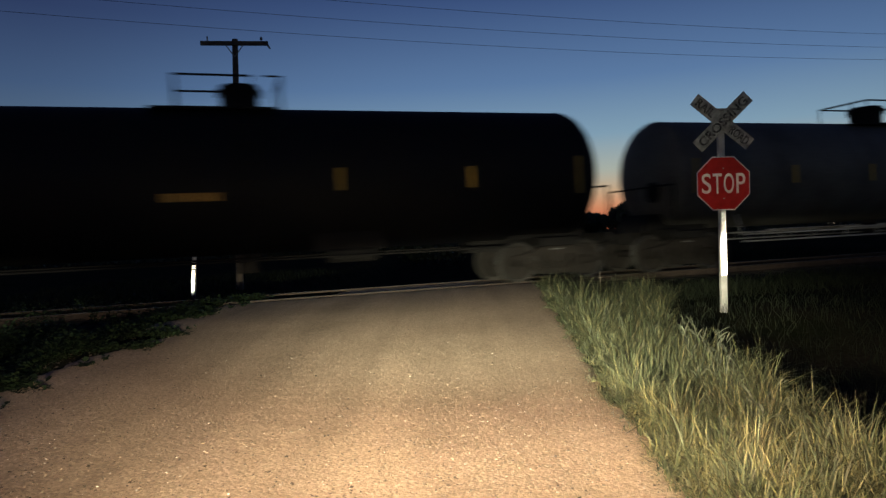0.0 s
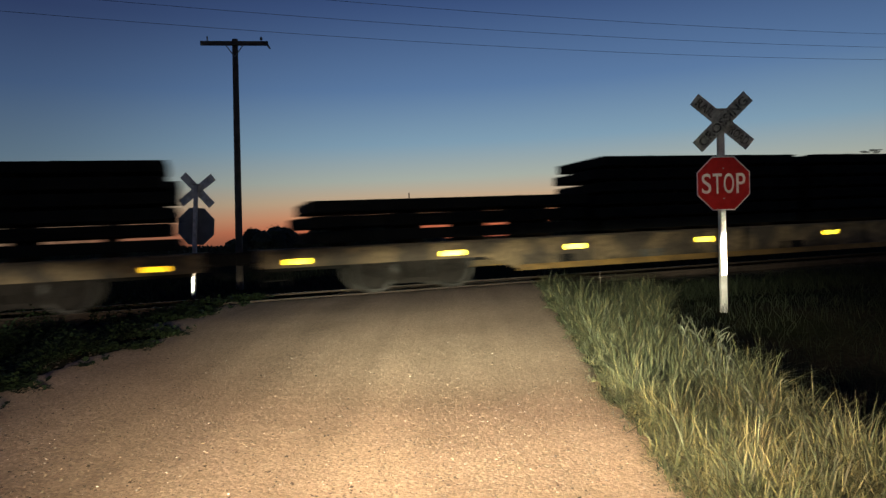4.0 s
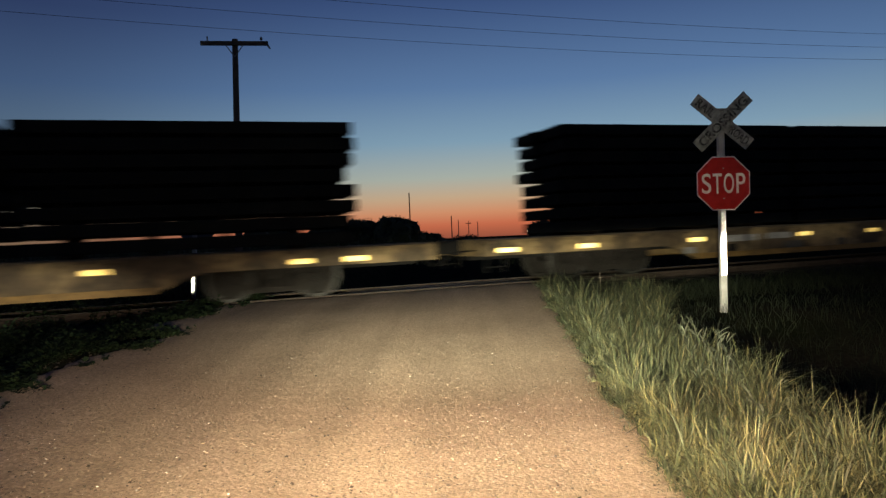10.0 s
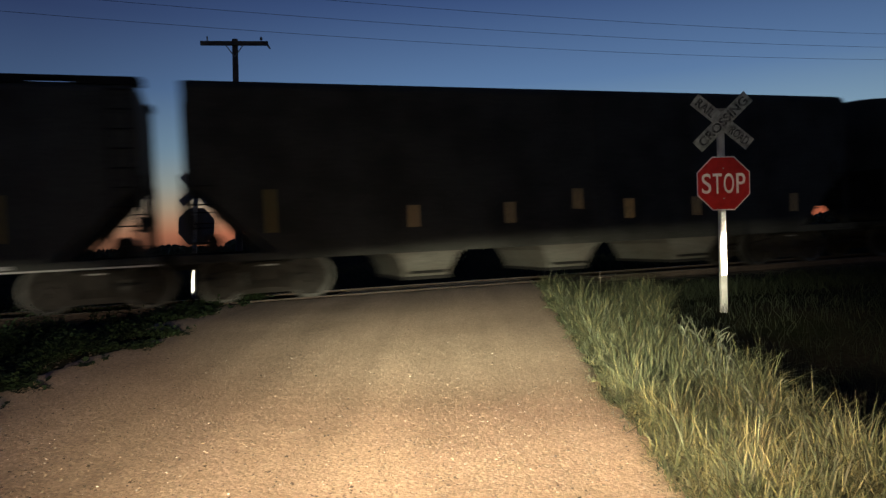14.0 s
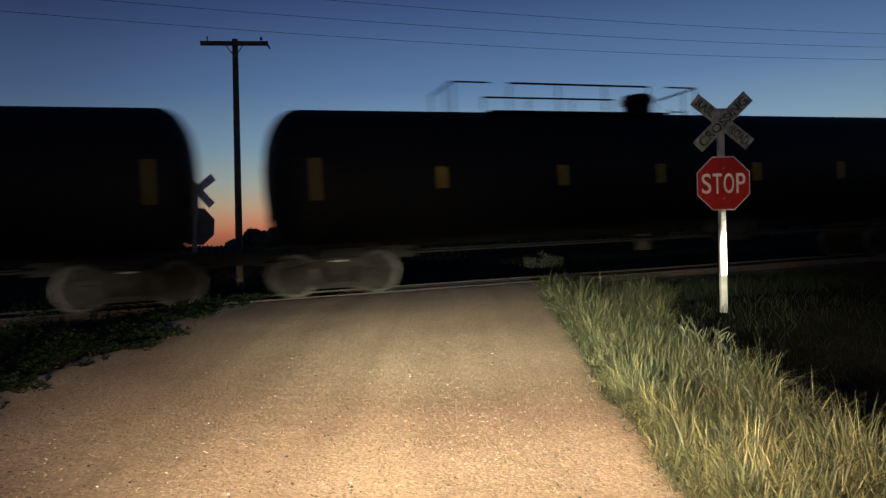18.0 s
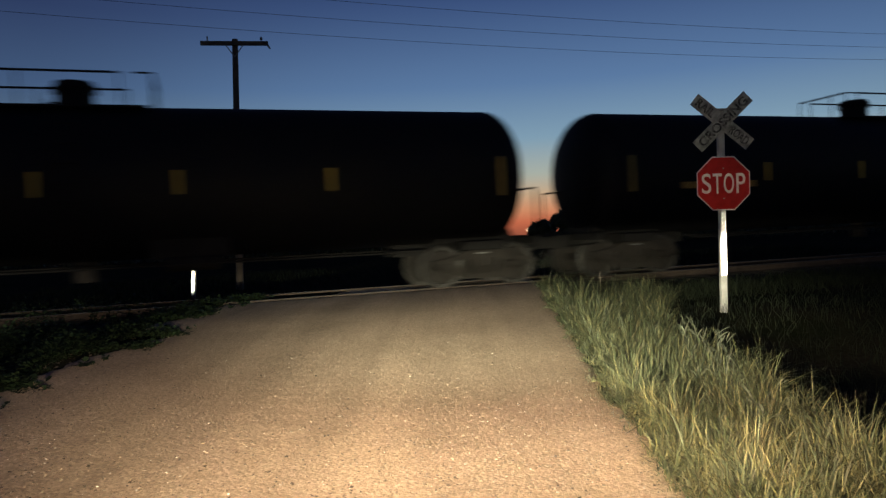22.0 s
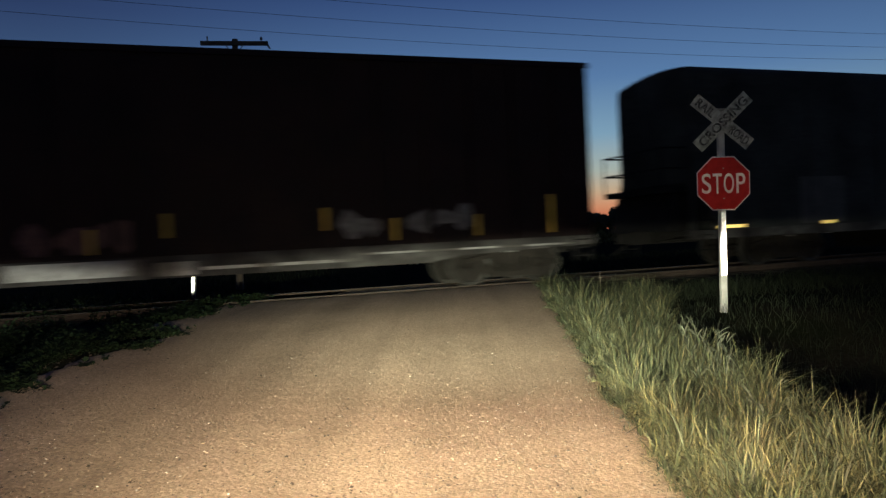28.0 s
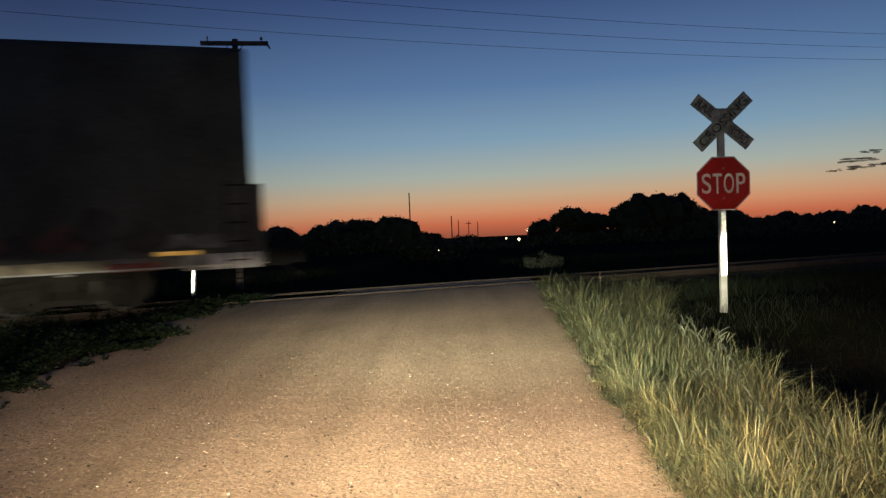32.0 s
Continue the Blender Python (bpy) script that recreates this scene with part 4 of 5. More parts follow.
# ---- the train ----
# Car space: x along the train (east), y away from the camera, z up from the top of the rail.
WHEEL_R = 0.457
TRAIN = []              # (thing, place along the track at 0 s)


def wheelset_mesh():
    bm = bmesh.new()
    for sy in (-1, 1):
        prof = [(0.0, 0.70), (0.10, 0.70), (0.13, 0.72), (0.36, 0.735), (0.40, 0.70), (0.49, 0.685), (0.495, 0.71), (0.462, 0.73), (0.455, 0.838), (0.392, 0.824), (0.36, 0.785), (0.14, 0.79), (0.12, 0.84), (0.0, 0.84)]
        rings = []
        for r, y in prof:
            rings.append([bm.verts.new((r * math.cos(a * math.tau / 28), sy * y, r * math.sin(a * math.tau / 28))) for a in range(28)])
        for a, b in zip(rings, rings[1:]):
            for i in range(28):
                j = (i + 1) % 28
                q = bm.faces.new((a[i], a[j], b[j], b[i]))
                q.material_index = 1 if a[0].co.x > 0.385 and b[0].co.x > 0.385 else 0
        rod(bm, (0, sy * 0.8, 0), (0, sy * 1.16, 0), 0.1, 14)
        for k in range(3):
            a = k * math.tau / 3
            rod(bm, (0.055 * math.cos(a), sy * 1.15, 0.055 * math.sin(a)), (0.055 * math.cos(a), sy * 1.185, 0.055 * math.sin(a)), 0.02, 6)
    rod(bm, (0, -0.8, 0), (0, 0.8, 0), 0.085, 12)
    bmesh.ops.remove_doubles(bm, verts=bm.verts, dist=0.0005)
    bmesh.ops.recalc_face_normals(bm, faces=bm.faces)
    me = bpy.data.meshes.new("wheelset")
    bm.to_mesh(me)
    bm.free()
    me.materials.append(WHEEL_STEEL)
    me.materials.append(TREAD_STEEL)
    return me


WHEELSET = wheelset_mesh()


def truck_mesh():
    bm = bmesh.new()
    top = [(-1.18, 0.40), (-1.18, 0.60), (-0.72, 0.66), (-0.42, 0.80), (0.42, 0.80), (0.72, 0.66), (1.18, 0.60), (1.18, 0.40), (1.0, 0.58), (0.75, 0.56), (0.4, 0.62), (-0.4, 0.62), (-0.75, 0.56), (-1.0, 0.58)]
    low = [(-0.78, 0.50), (-0.62, 0.52), (-0.42, 0.28), (0.42, 0.28), (0.62, 0.52), (0.78, 0.50), (0.52, 0.17), (-0.52, 0.17)]
    for sy in (-1, 1):
        for shape, inner, outer in ((top, 0.93, 1.07), (low, 0.94, 1.06)):
            sub = bmesh.new()
            prism(sub, shape, min(sy * inner, sy * outer), max(sy * inner, sy * outer))
            me = bpy.data.meshes.new("tmp")
            sub.to_mesh(me)
            sub.free()
            bm.from_mesh(me)
            bpy.data.meshes.remove(me)
        for x in (-0.24, -0.08, 0.08, 0.24):
            rod(bm, (x, sy * 1.0, 0.28), (x, sy * 1.0, 0.62), 0.065, 8)
        bx(bm, -0.46, -0.36, sy * 1.0 - 0.06, sy * 1.0 + 0.06, 0.25, 0.65)
        bx(bm, 0.36, 0.46, sy * 1.0 - 0.06, sy * 1.0 + 0.06, 0.25, 0.65)
        for x in (-0.89, 0.89):
            bx(bm, x - 0.13, x + 0.13, sy * 1.0 - 0.09, sy * 1.0 + 0.09, 0.40, 0.60)
    bx(bm, -0.2, 0.2, -1.15, 1.15, 0.45, 0.72)
    me = bpy.data.meshes.new("truck")
    bm.to_mesh(me)
    bm.free()
    me.materials.append(TRUCK_STEEL)
    return me


TRUCK = truck_mesh()


def add_truck(car, x):
    t = new("truck", TRUCK)
    t.parent = car
    t.location = (x, 0, 0)
    tagged(t, "grimy cast steel truck with coil springs")
    for dx in (-0.89, 0.89):
        w = new("wheelset", WHEELSET)
        w.parent = t
        w.location = (dx, 0, WHEEL_R)
        tagged(w, "steel wheelset with a bright tread")
    bm = bmesh.new()
    bx(bm, -0.13, 0.13, -1.092, -1.071, 0.56, 0.75, 0.008)
    part("truck_plate", bm, GALV, t, "pale plate on the side frame")
    return t


def couplers(car, body, pitch, z=0.86):
    for sx in (-1, 1):
        bm = bmesh.new()
        bx(bm, sx * (body / 2 - 1.2), sx * (pitch / 2 - 0.32), -0.17, 0.17, z - 0.17, z + 0.17)
        bx(bm, sx * (pitch / 2 - 0.4), sx * (pitch / 2 - 0.02), -0.12, 0.12, z - 0.14, z + 0.14, 0.03)
        c = part("coupler", bm, UNDER_BLACK, car, "black steel coupler")
        bm = bmesh.new()
        rod(bm, (sx * (body / 2 - 0.05), -1.3, z - 0.05), (sx * (body / 2 + 0.25), 0.0, z - 0.12), 0.018, 6)
        part("cut_lever", bm, UNDER_BLACK, c)
        bm = bmesh.new()
        rod(bm, (sx * (pitch / 2 - 0.55), 0.25, z - 0.1), (sx * (pitch / 2 - 0.05), 0.25, z - 0.42), 0.025, 6)
        part("air_hose", bm, UNDER_BLACK, c)


def ladder(car, x, y0, z0, z1, along="x", width=0.42, mat=None, parent=None):
    bm = bmesh.new()
    a = (width / 2, 0) if along == "x" else (0, width / 2)
    for k in (-1, 1):
        rod(bm, (x + k * a[0], y0 + k * a[1], z0), (x + k * a[0], y0 + k * a[1], z1), 0.02, 6)
    z = z0 + 0.12
    while z < z1:
        rod(bm, (x - a[0], y0 - a[1], z), (x + a[0], y0 + a[1], z), 0.014, 6)
        z += 0.36
    return part("ladder", bm, mat or UNDER_BLACK, car, "thin steel ladder")


def reflector(car, x, y, z, wide, tall, mat):
    bm = bmesh.new()
    bx(bm, x - wide / 2, x + wide / 2, y - 0.004, y + 0.004, z - tall / 2, z + tall / 2)
    part("reflector", bm, mat, car, "yellow reflector")


def tank_car(label, body, pitch, paint, top=4.06, dia=3.1, marks=(), rail_from=-0.6, rail_to=3.2, stencil=None, dome=0.35, hoop=1, sill=0.0, tall_ends=True, head=0.72, ink=None, inset=2.05, dome_high=0.36):
    car = empty("tank_car", Matrix(), label, "tank car", "cars of the train")
    r, zc = dia / 2, top - dia / 2
    bm = bmesh.new()
    n = 40
    prof = [(-body / 2 + head * (1 - math.cos(a)), max(0.002, r * math.sin(a) ** 0.72)) for a in np.linspace(0.0, math.pi / 2, 9)]
    prof += [(body / 2 - head * (1 - math.cos(a)), max(0.002, r * math.sin(a) ** 0.72)) for a in np.linspace(math.pi / 2, 0.0, 9)]
    loft(bm, [[(x, rr * math.cos(k * math.tau / n), zc + rr * math.sin(k * math.tau / n)) for k in range(n)] for x, rr in prof])
    shell = part("tank_shell", bm, paint, car, smooth_faces=True)
    for x in (-body / 2 + head, body / 2 - head, -body / 6, body / 6):
        bm = bmesh.new()
        loft(bm, [[(x + dx, (r + 0.008) * math.cos(k * math.tau / n), zc + (r + 0.008) * math.sin(k * math.tau / n)) for k in range(n)] for dx in (-0.03, 0.03)], False)
        part("weld_band", bm, paint, shell)
    # manway, walkway and guard rails on the top
    bm = bmesh.new()
    rod(bm, (0, 0, top - 0.15), (0, 0, top + dome_high), dome, 20)
    rod(bm, (0, 0, top + dome_high), (0, 0, top + dome_high + 0.14), dome * 1.12, 20, dome * 1.0)
    for k in range(8):
        a = k * math.tau / 8
        rod(bm, (dome * 1.1 * math.cos(a), dome * 1.1 * math.sin(a), top + dome_high - 0.1), (dome * 1.1 * math.cos(a), dome * 1.1 * math.sin(a), top + dome_high + 0.08), 0.03, 6)
    part("manway", bm, UNDER_BLACK, car, "bolted manway housing on the tank top")
    bm = bmesh.new()
    lo, hi = min(rail_from, rail_to), max(rail_from, rail_to)
    bx(bm, lo - 0.5, hi + 0.5, -0.85, -0.45, top - 0.12, top - 0.08)
    bx(bm, lo - 0.5, hi + 0.5, 0.45, 0.85, top - 0.12, top - 0.08)
    part("walkway", bm, UNDER_BLACK, car)
    zt = top + 0.56
    for y in (-0.8, 0.8):
        bm = bmesh.new()
        rod(bm, (lo, y, zt), (hi, y, zt), 0.024, 6)
        for x in np.linspace(lo, hi, max(2, int((hi - lo) / 1.2) + 1)):
            rod(bm, (x, y, top - 0.2), (x, y, zt), 0.016, 6)
        part("guard_rail", bm, UNDER_BLACK, car, "thin guard rail along the tank top")
    ends = {1: [(lo - 1.4, 0.9), (hi + 1.4, 0.9)], 2: [(lo, 0.35), (hi + 0.6, 0.35)], 3: [(lo - 0.9, 0.7), (hi + 0.25, 0.7)], 4: [(lo - 1.9, 1.1), (hi + 0.6, 0.35)], 5: [(lo - 0.4, 0.35), (hi + 1.4, 0.9)]}[hoop]
    for x, back in ends:
        bm = bmesh.new()
        rod(bm, (x, -0.8, zt), (x, 0.8, zt), 0.024, 6)
        for y in (-0.8, -0.3, 0.8):
            rod(bm, (x, y, top - 0.2), (x, y, zt), 0.016, 6)
        rod(bm, (x, -0.8, zt), (x + (back if x < 0 else -back), -0.8, zt), 0.02, 6)
        part("end_hoop", bm, UNDER_BLACK, car, "guard hoop at the end of the walkway")
    # ends, sills, running gear
    tx = pitch / 2 - inset
    for sx in (-1, 1):
        bm = bmesh.new()
        bx(bm, sx * (tx - 1.9), sx * (pitch / 2 - 0.75), -0.3, 0.3, 0.72, 1.04)
        bx(bm, sx * (tx - 0.5), sx * (tx + 0.5), -1.25, 1.25, 0.82, 1.0)
        bx(bm, sx * (pitch / 2 - 0.95), sx * (pitch / 2 - 0.75), -1.45, 1.45, 0.9, 1.06)
        sub = [(sx * (tx - 1.0), 1.0), (sx * (tx + 1.0), 1.0), (sx * (tx + 0.8), 1.45), (sx * (tx - 0.8), 1.45)]
        part("stub_sill", bm, UNDER_BLACK, car)
        bm = bmesh.new()
        prism(bm, sub, -0.6, 0.6)
        part("saddle", bm, UNDER_BLACK, car)
        bm = bmesh.new()
        xe = sx * (pitch / 2 - 0.85)
        for y in (-1.4, 1.4):
            rod(bm, (xe, y, 1.05), (xe, y, 2.15), 0.022, 6)
        rod(bm, (xe, -1.4, 2.15), (xe, 1.4, 2.15), 0.022, 6)
        part("end_rail", bm, UNDER_BLACK, car, "end platform hand rail")
        bm = bmesh.new()
        bmesh.ops.create_cone(bm, cap_ends=True, segments=18, radius1=0.26, radius2=0.26, depth=0.05, matrix=Matrix.Translation((xe, -0.55, 2.0)) @ Euler((0, radians(90), 0)).to_matrix().to_4x4())
        part("brake_wheel", bm, UNDER_BLACK, car) if sx < 0 else bm.free()
        add_truck(car, sx * tx)
        if tall_ends:
            for sy in (-1, 1):
                reflector(car, sx * (body / 2 - head - 0.15), sy * (r + 0.02), zc - 0.1, 0.1, 0.85, DARK_YELLOW)
    for sy in (-1, 1):
        ladder(car, 0.0, sy * (r + 0.06), 0.85, top - 0.15)
        for x in marks:
            reflector(car, x, sy * (math.sqrt(r * r - 0.11 ** 2) + 0.024), zc - 0.11, 0.1, 0.457, DIRTY_YELLOW)
        bm = bmesh.new()
        rod(bm, (-tx + 1.4, sy * 1.42, 0.84), (tx - 1.4, sy * 1.42, 0.84), 0.022, 6)
        if sill:
            rod(bm, (-tx + 1.4, sy * 1.42, 0.66), (tx - 1.4, sy * 1.42, 0.66), 0.022, 6)
            for x in np.arange(-tx + 1.5, tx - 1.4, 1.1):
                rod(bm, (x, sy * 1.42, 0.64), (x, sy * 1.42, 0.86), 0.015, 6)
            bx(bm, -2.4, tx - 1.3, sy * 1.36 - 0.14, sy * 1.36 + 0.14, 0.87, 0.91)
        for x in (-tx + 1.4, 0.0, tx - 1.4):
            rod(bm, (x, sy * 1.42, 0.84), (x, sy * 1.2, 1.35), 0.018, 6)
        part("side_rail", bm, LIP_STEEL if sill else UNDER_BLACK, car, "thin rail under the tank side")
        if stencil:
            x0, wide = stencil
            yy = math.sqrt(r * r - 0.4 ** 2) + 0.01
            for i in range(10):
                xx = x0 + i * wide / 10
                bm = bmesh.new()
                bx(bm, xx, xx + wide / 10 * 0.8, sy * yy - 0.006, sy * yy + 0.006, zc - 0.48, zc - 0.32)
                part("stencil_bar", bm, ink or STENCIL, car, "worn pale stencil bar" if ink else "orange stencil bar")
    if sill:
        for x, wide, low in ((0.7, 0.5, 0.72), (2.0, 0.55, 0.62), (3.5, 0.5, 0.6), (4.4, 0.3, 0.7)):
            bm = bmesh.new()
            bx(bm, x, x + wide, -1.44, -1.2, low, 0.86, 0.02)
            part("brake_rigging", bm, LIP_STEEL, car, "pale box under the running board")
    bm = bmesh.new()
    rod(bm, (0, 0, 0.55), (0, 0, zc - r + 0.1), 0.2, 12)
    part("bottom_outlet", bm, TRUCK_STEEL, car, "bottom outlet valve")
    bm = bmesh.new()
    rod(bm, (1.6, -0.9, 0.86), (2.6, -0.9, 0.86), 0.17, 12)
    bx(bm, 1.3, 2.8, -1.0, -0.75, 0.95, 1.35)
    part("brake_cylinder", bm, UNDER_BLACK, car, "brake cylinder under the tank")
    couplers(car, pitch - 1.6, pitch)
    return car


def flat_car(label, pitch, spots, paint, east_truck=3.3):
    car = empty("flat_car", Matrix(), label, "flat car", "cars of the train")
    length = pitch - 1.15
    h = length / 2
    bm = bmesh.new()
    n = int(length / 0.26)
    for i in range(n):
        x = -h + i * length / n
        bx(bm, x + 0.005, x + length / n - 0.005, -1.38, 1.38, 0.965, 1.03)
    tagged(part("deck_planks", bm, DECK_WOOD, car, "worn timber deck planks"), kind="stuff")
    for sy in (-1, 1):
        bm = bmesh.new()
        prism(bm, [(-h, 0.66), (-h, 1.0), (h, 1.0), (h, 0.66), (h - east_truck - 1.4, 0.66), (h - east_truck - 2.2, 0.34), (-h + 5.5, 0.34), (-h + 4.7, 0.66)], min(sy * 1.44, sy * 1.50), max(sy * 1.44, sy * 1.50))
        bx(bm, -h, h, sy * 1.51 - 0.04, sy * 1.51 + 0.04, 0.94, 1.0)
        sill = part("side_sill", bm, paint, car, "faded yellow steel side sill")
        bm = bmesh.new()
        bx(bm, -h + 5.5, h - 5.5 + (3.3 - east_truck), sy * 1.515 - 0.045, sy * 1.515 + 0.045, 0.31, 0.44)
        part("lower_flange", bm, FLAT_FLANGE, sill, "golden yellow lower flange")
        x = -h + 0.9
        while x < h - 0.3:
            bm = bmesh.new()
            bx(bm, x - 0.05, x + 0.05, sy * 1.525 - 0.03, sy * 1.525 + 0.03, 0.67 if abs(x) > h - 5.5 else 0.38, 0.94)
            part("stake_pocket", bm, paint, sill)
            x += 1.35
        for k in range(4):
            xs = -h + 5.8 + (length - 11.6) * ((k * 0.137 + 0.05) % 1.0)
            bm = bmesh.new()
            bx(bm, xs, xs + 0.3 + 0.5 * ((k * 0.61) % 1), sy * 1.505 - 0.004, sy * 1.505 + 0.004, 0.44, 0.62)
            part("stencil_bar", bm, ARCH_GREY if k % 3 else UNDER_BLACK, sill, "faded stencil bar")
        for x in spots:
            reflector(car, x, sy * 1.562, 0.78, 0.457, 0.1, YELLOW_SHEET if paint is FLAT_BROWN else WORN_SHEET)
        ladder(car, -h + 0.25, sy * 1.47, 0.3, 1.0)
    bm = bmesh.new()
    bx(bm, -h + 0.1, h - 0.1, -0.35, 0.35, 0.55, 0.96)
    for x in np.arange(-h + 1, h, 2.2):
        bx(bm, x - 0.06, x + 0.06, -1.44, 1.44, 0.78, 0.96)
    part("centre_sill", bm, UNDER_BLACK, car)
    for sx in (-1, 1):
        bm = bmesh.new()
        bx(bm, sx * (h - 0.05), sx * (h + 0.05), -1.45, 1.45, 0.66, 1.04)
        part("end_sill", bm, paint, car)
        add_truck(car, sx * (h - (east_truck if sx > 0 else 3.3)))
    couplers(car, length, pitch)
    return car


def timber_stack(u0, u1, tiers, base, seed, tail):
    """Bundles of long timber in tiers on spacers; ends a little uneven."""
    rnd = random.Random(seed)
    long = u1 - u0
    kind = {3: "low", 6: "tall", 8: "very tall"}[tiers]
    st = empty("timber_stack", Matrix(), kind + " stack of dark timber packs strapped to a flat car", "timber stack", "loads of the flat cars")
    pitch, gap = {3: 0.323, 6: 0.307, 8: 0.325}[tiers], 0.085
    for t in range(tiers):
        z = base + t * pitch
        bm = bmesh.new()
        for x in (-long * 0.36, -long * 0.12, long * 0.12, long * 0.36):
            bx(bm, x - 0.045, x + 0.045, -1.12, 1.12, z, z + gap)
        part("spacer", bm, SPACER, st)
        for y in (-1.14, 0.02):
            a, b = rnd.uniform(-0.05, 0.16), rnd.uniform(-0.5, -0.12) if tail else rnd.uniform(-0.3, -0.1)
            if tiers == 6 and t == tiers - 2 and seed % 3 == 0:
                a -= 0.12
            bm = bmesh.new()
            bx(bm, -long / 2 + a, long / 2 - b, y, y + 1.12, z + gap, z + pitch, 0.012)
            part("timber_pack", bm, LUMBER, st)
    for x in (-long * 0.25, long * 0.25):
        bm = bmesh.new()
        for y in (-1.16, 1.16):
            bx(bm, x - 0.025, x + 0.025, y - 0.006, y + 0.006, base + 0.0, base + tiers * pitch)
        bx(bm, x - 0.025, x + 0.025, -1.16, 1.16, base + tiers * pitch, base + tiers * pitch + 0.008)
        part("strap", bm, UNDER_BLACK, st)
    return st, (u0 + u1) / 2


def hopper_car(label, body, pitch, paint, eave=4.25, marks=(), chutes=4, sill_mat=None, mark_z=1.6, boards=True, slope_z=2.45, chute_mat=None, flat_marks=(), end_rail=False, seed=0, sprays=(), mark_mat=None, west_web=False, sill_paint=(), end_mark=None, balcony=1.1):
    car = empty("hopper_car", Matrix(), label, "hopper car", "cars of the train")
    h = body / 2
    run = 0.9 if end_rail else 1.6
    outline = [(-h, eave), (-h, slope_z), (-h + run, 0.98), (h - run, 0.98), (h, slope_z), (h, eave)]
    if end_rail:
        outline[3:5] = [(h, 0.98)]
    bm = bmesh.new()
    prism(bm, outline, -1.54, 1.54)
    edges = [e for e in bm.edges if abs(e.verts[0].co.z - eave) < 1e-4 and abs(e.verts[1].co.z - eave) < 1e-4 and abs(e.verts[0].co.y - e.verts[1].co.y) < 1e-4]
    bmesh.ops.bevel(bm, geom=edges, offset=0.16, segments=4, affect="EDGES", profile=0.5)
    shell = part("hopper_body", bm, paint, car)
    for sy in (-1, 1):
        for x in np.arange(-h + run + 0.4, h - run, 2.35):
            bm = bmesh.new()
            bx(bm, x - 0.03, x + 0.03, sy * 1.55 - 0.012, sy * 1.55 + 0.012, 1.05, eave - 0.25)
            part("panel_seam", bm, paint, shell)
    # roof with hatches
    bm = bmesh.new()
    prof = [(y, eave + 0.02 + 0.12 * (1 - (y / 1.4) ** 2)) for y in np.linspace(-1.4, 1.4, 9)]
    loft(bm, [[(x, y, z) for y, z in prof] + [(x, 1.4, eave - 0.05), (x, -1.4, eave - 0.05)] for x in (-h + 0.04, h - 0.04)])
    part("roof", bm, paint, car)
    bm = bmesh.new()
    bx(bm, -h + 0.7, h - 0.7, -0.35, 0.35, eave + 0.14, eave + 0.2)
    part("roof_hatch", bm, paint, car)
    if boards:
        for sy in (-1, 1):
            bm = bmesh.new()
            bx(bm, -h - 0.06, h + 0.06, min(sy * 1.18, sy * 1.5), max(sy * 1.18, sy * 1.5), eave + 0.08, eave + 0.13)
            for x in np.arange(-h + 0.2, h, 1.9):
                bx(bm, x - 0.6, x + 0.6, min(sy * 1.2, sy * 1.5), max(sy * 1.2, sy * 1.5), eave - 0.02, eave + 0.085)
            part("running_board", bm, UNDER_BLACK, car, "roof running board on brackets")
    for sy in (-1, 1):
        bm = bmesh.new()
        low = 0.81 if end_rail else 0.87
        bx(bm, -h - 0.2, h + 0.2, sy * 1.56 - 0.035, sy * 1.56 + 0.035, low, 1.0)
        sill = part("side_sill", bm, sill_mat or SILL_WHITE if end_rail else paint, car, "side sill with a patchy finish")
        bm = bmesh.new()
        bx(bm, -h - 0.2, h + 0.2, sy * 1.6 - 0.035, sy * 1.6 + 0.035, low - 0.03, low)
        part("sill_lip", bm, sill_mat or LIP_STEEL, sill, "bright lower lip")
        for x in marks:
            reflector(car, x, sy * 1.566, mark_z + (0.26 if mark_mat and abs(x - 0.15) < 0.1 else 0.0), 0.1, 0.457, mark_mat or DIRTY_YELLOW)
        if marks:
            for x in (-h + 1.55, end_mark) if end_mark else (-h + 1.55,):
                reflector(car, x, sy * 1.566, mark_z + 0.2, 0.1, 0.85, DARK_YELLOW)
        for x in flat_marks:
            reflector(car, x, sy * 1.628, 1.06, 0.8 if abs(x) > 8 else 0.457, 0.08, WORN_SHEET)
    for i in range(chutes):
        room = body - (13.8 if end_rail else 6.2)
        x = room * ((i + 0.5) / chutes - 0.5)
        w = room / chutes / 2 * (0.9 if end_rail else 1.0)
        bm = bmesh.new()
        secs = []
        for z, k, yk in ((0.97, 0.74, 1.45), (0.88, 0.5, 1.42), (0.72, 0.38, 1.36), (0.5, 0.32, 1.28), (0.3, 0.29, 1.18)):
            secs.append([(x - w * k, -yk, z), (x + w * k, -yk, z), (x + w * k, yk, z), (x - w * k, yk, z)])
        loft(bm, secs)
        c = part("chute", bm, chute_mat or ARCH_GREY, car, "sloping discharge chute")
        bm = bmesh.new()
        bx(bm, x - w * 0.31, x + w * 0.31, -1.22, 1.22, 0.24, 0.31)
        rod(bm, (x - w * 0.24, -1.3, 0.4), (x + w * 0.24, -1.3, 0.4), 0.03, 6)
        part("outlet_gate", bm, UNDER_BLACK, c)
    # ends: platform, posts, ladders, brake gear
    tx = h - 3.4 if end_rail else pitch / 2 - 2.25
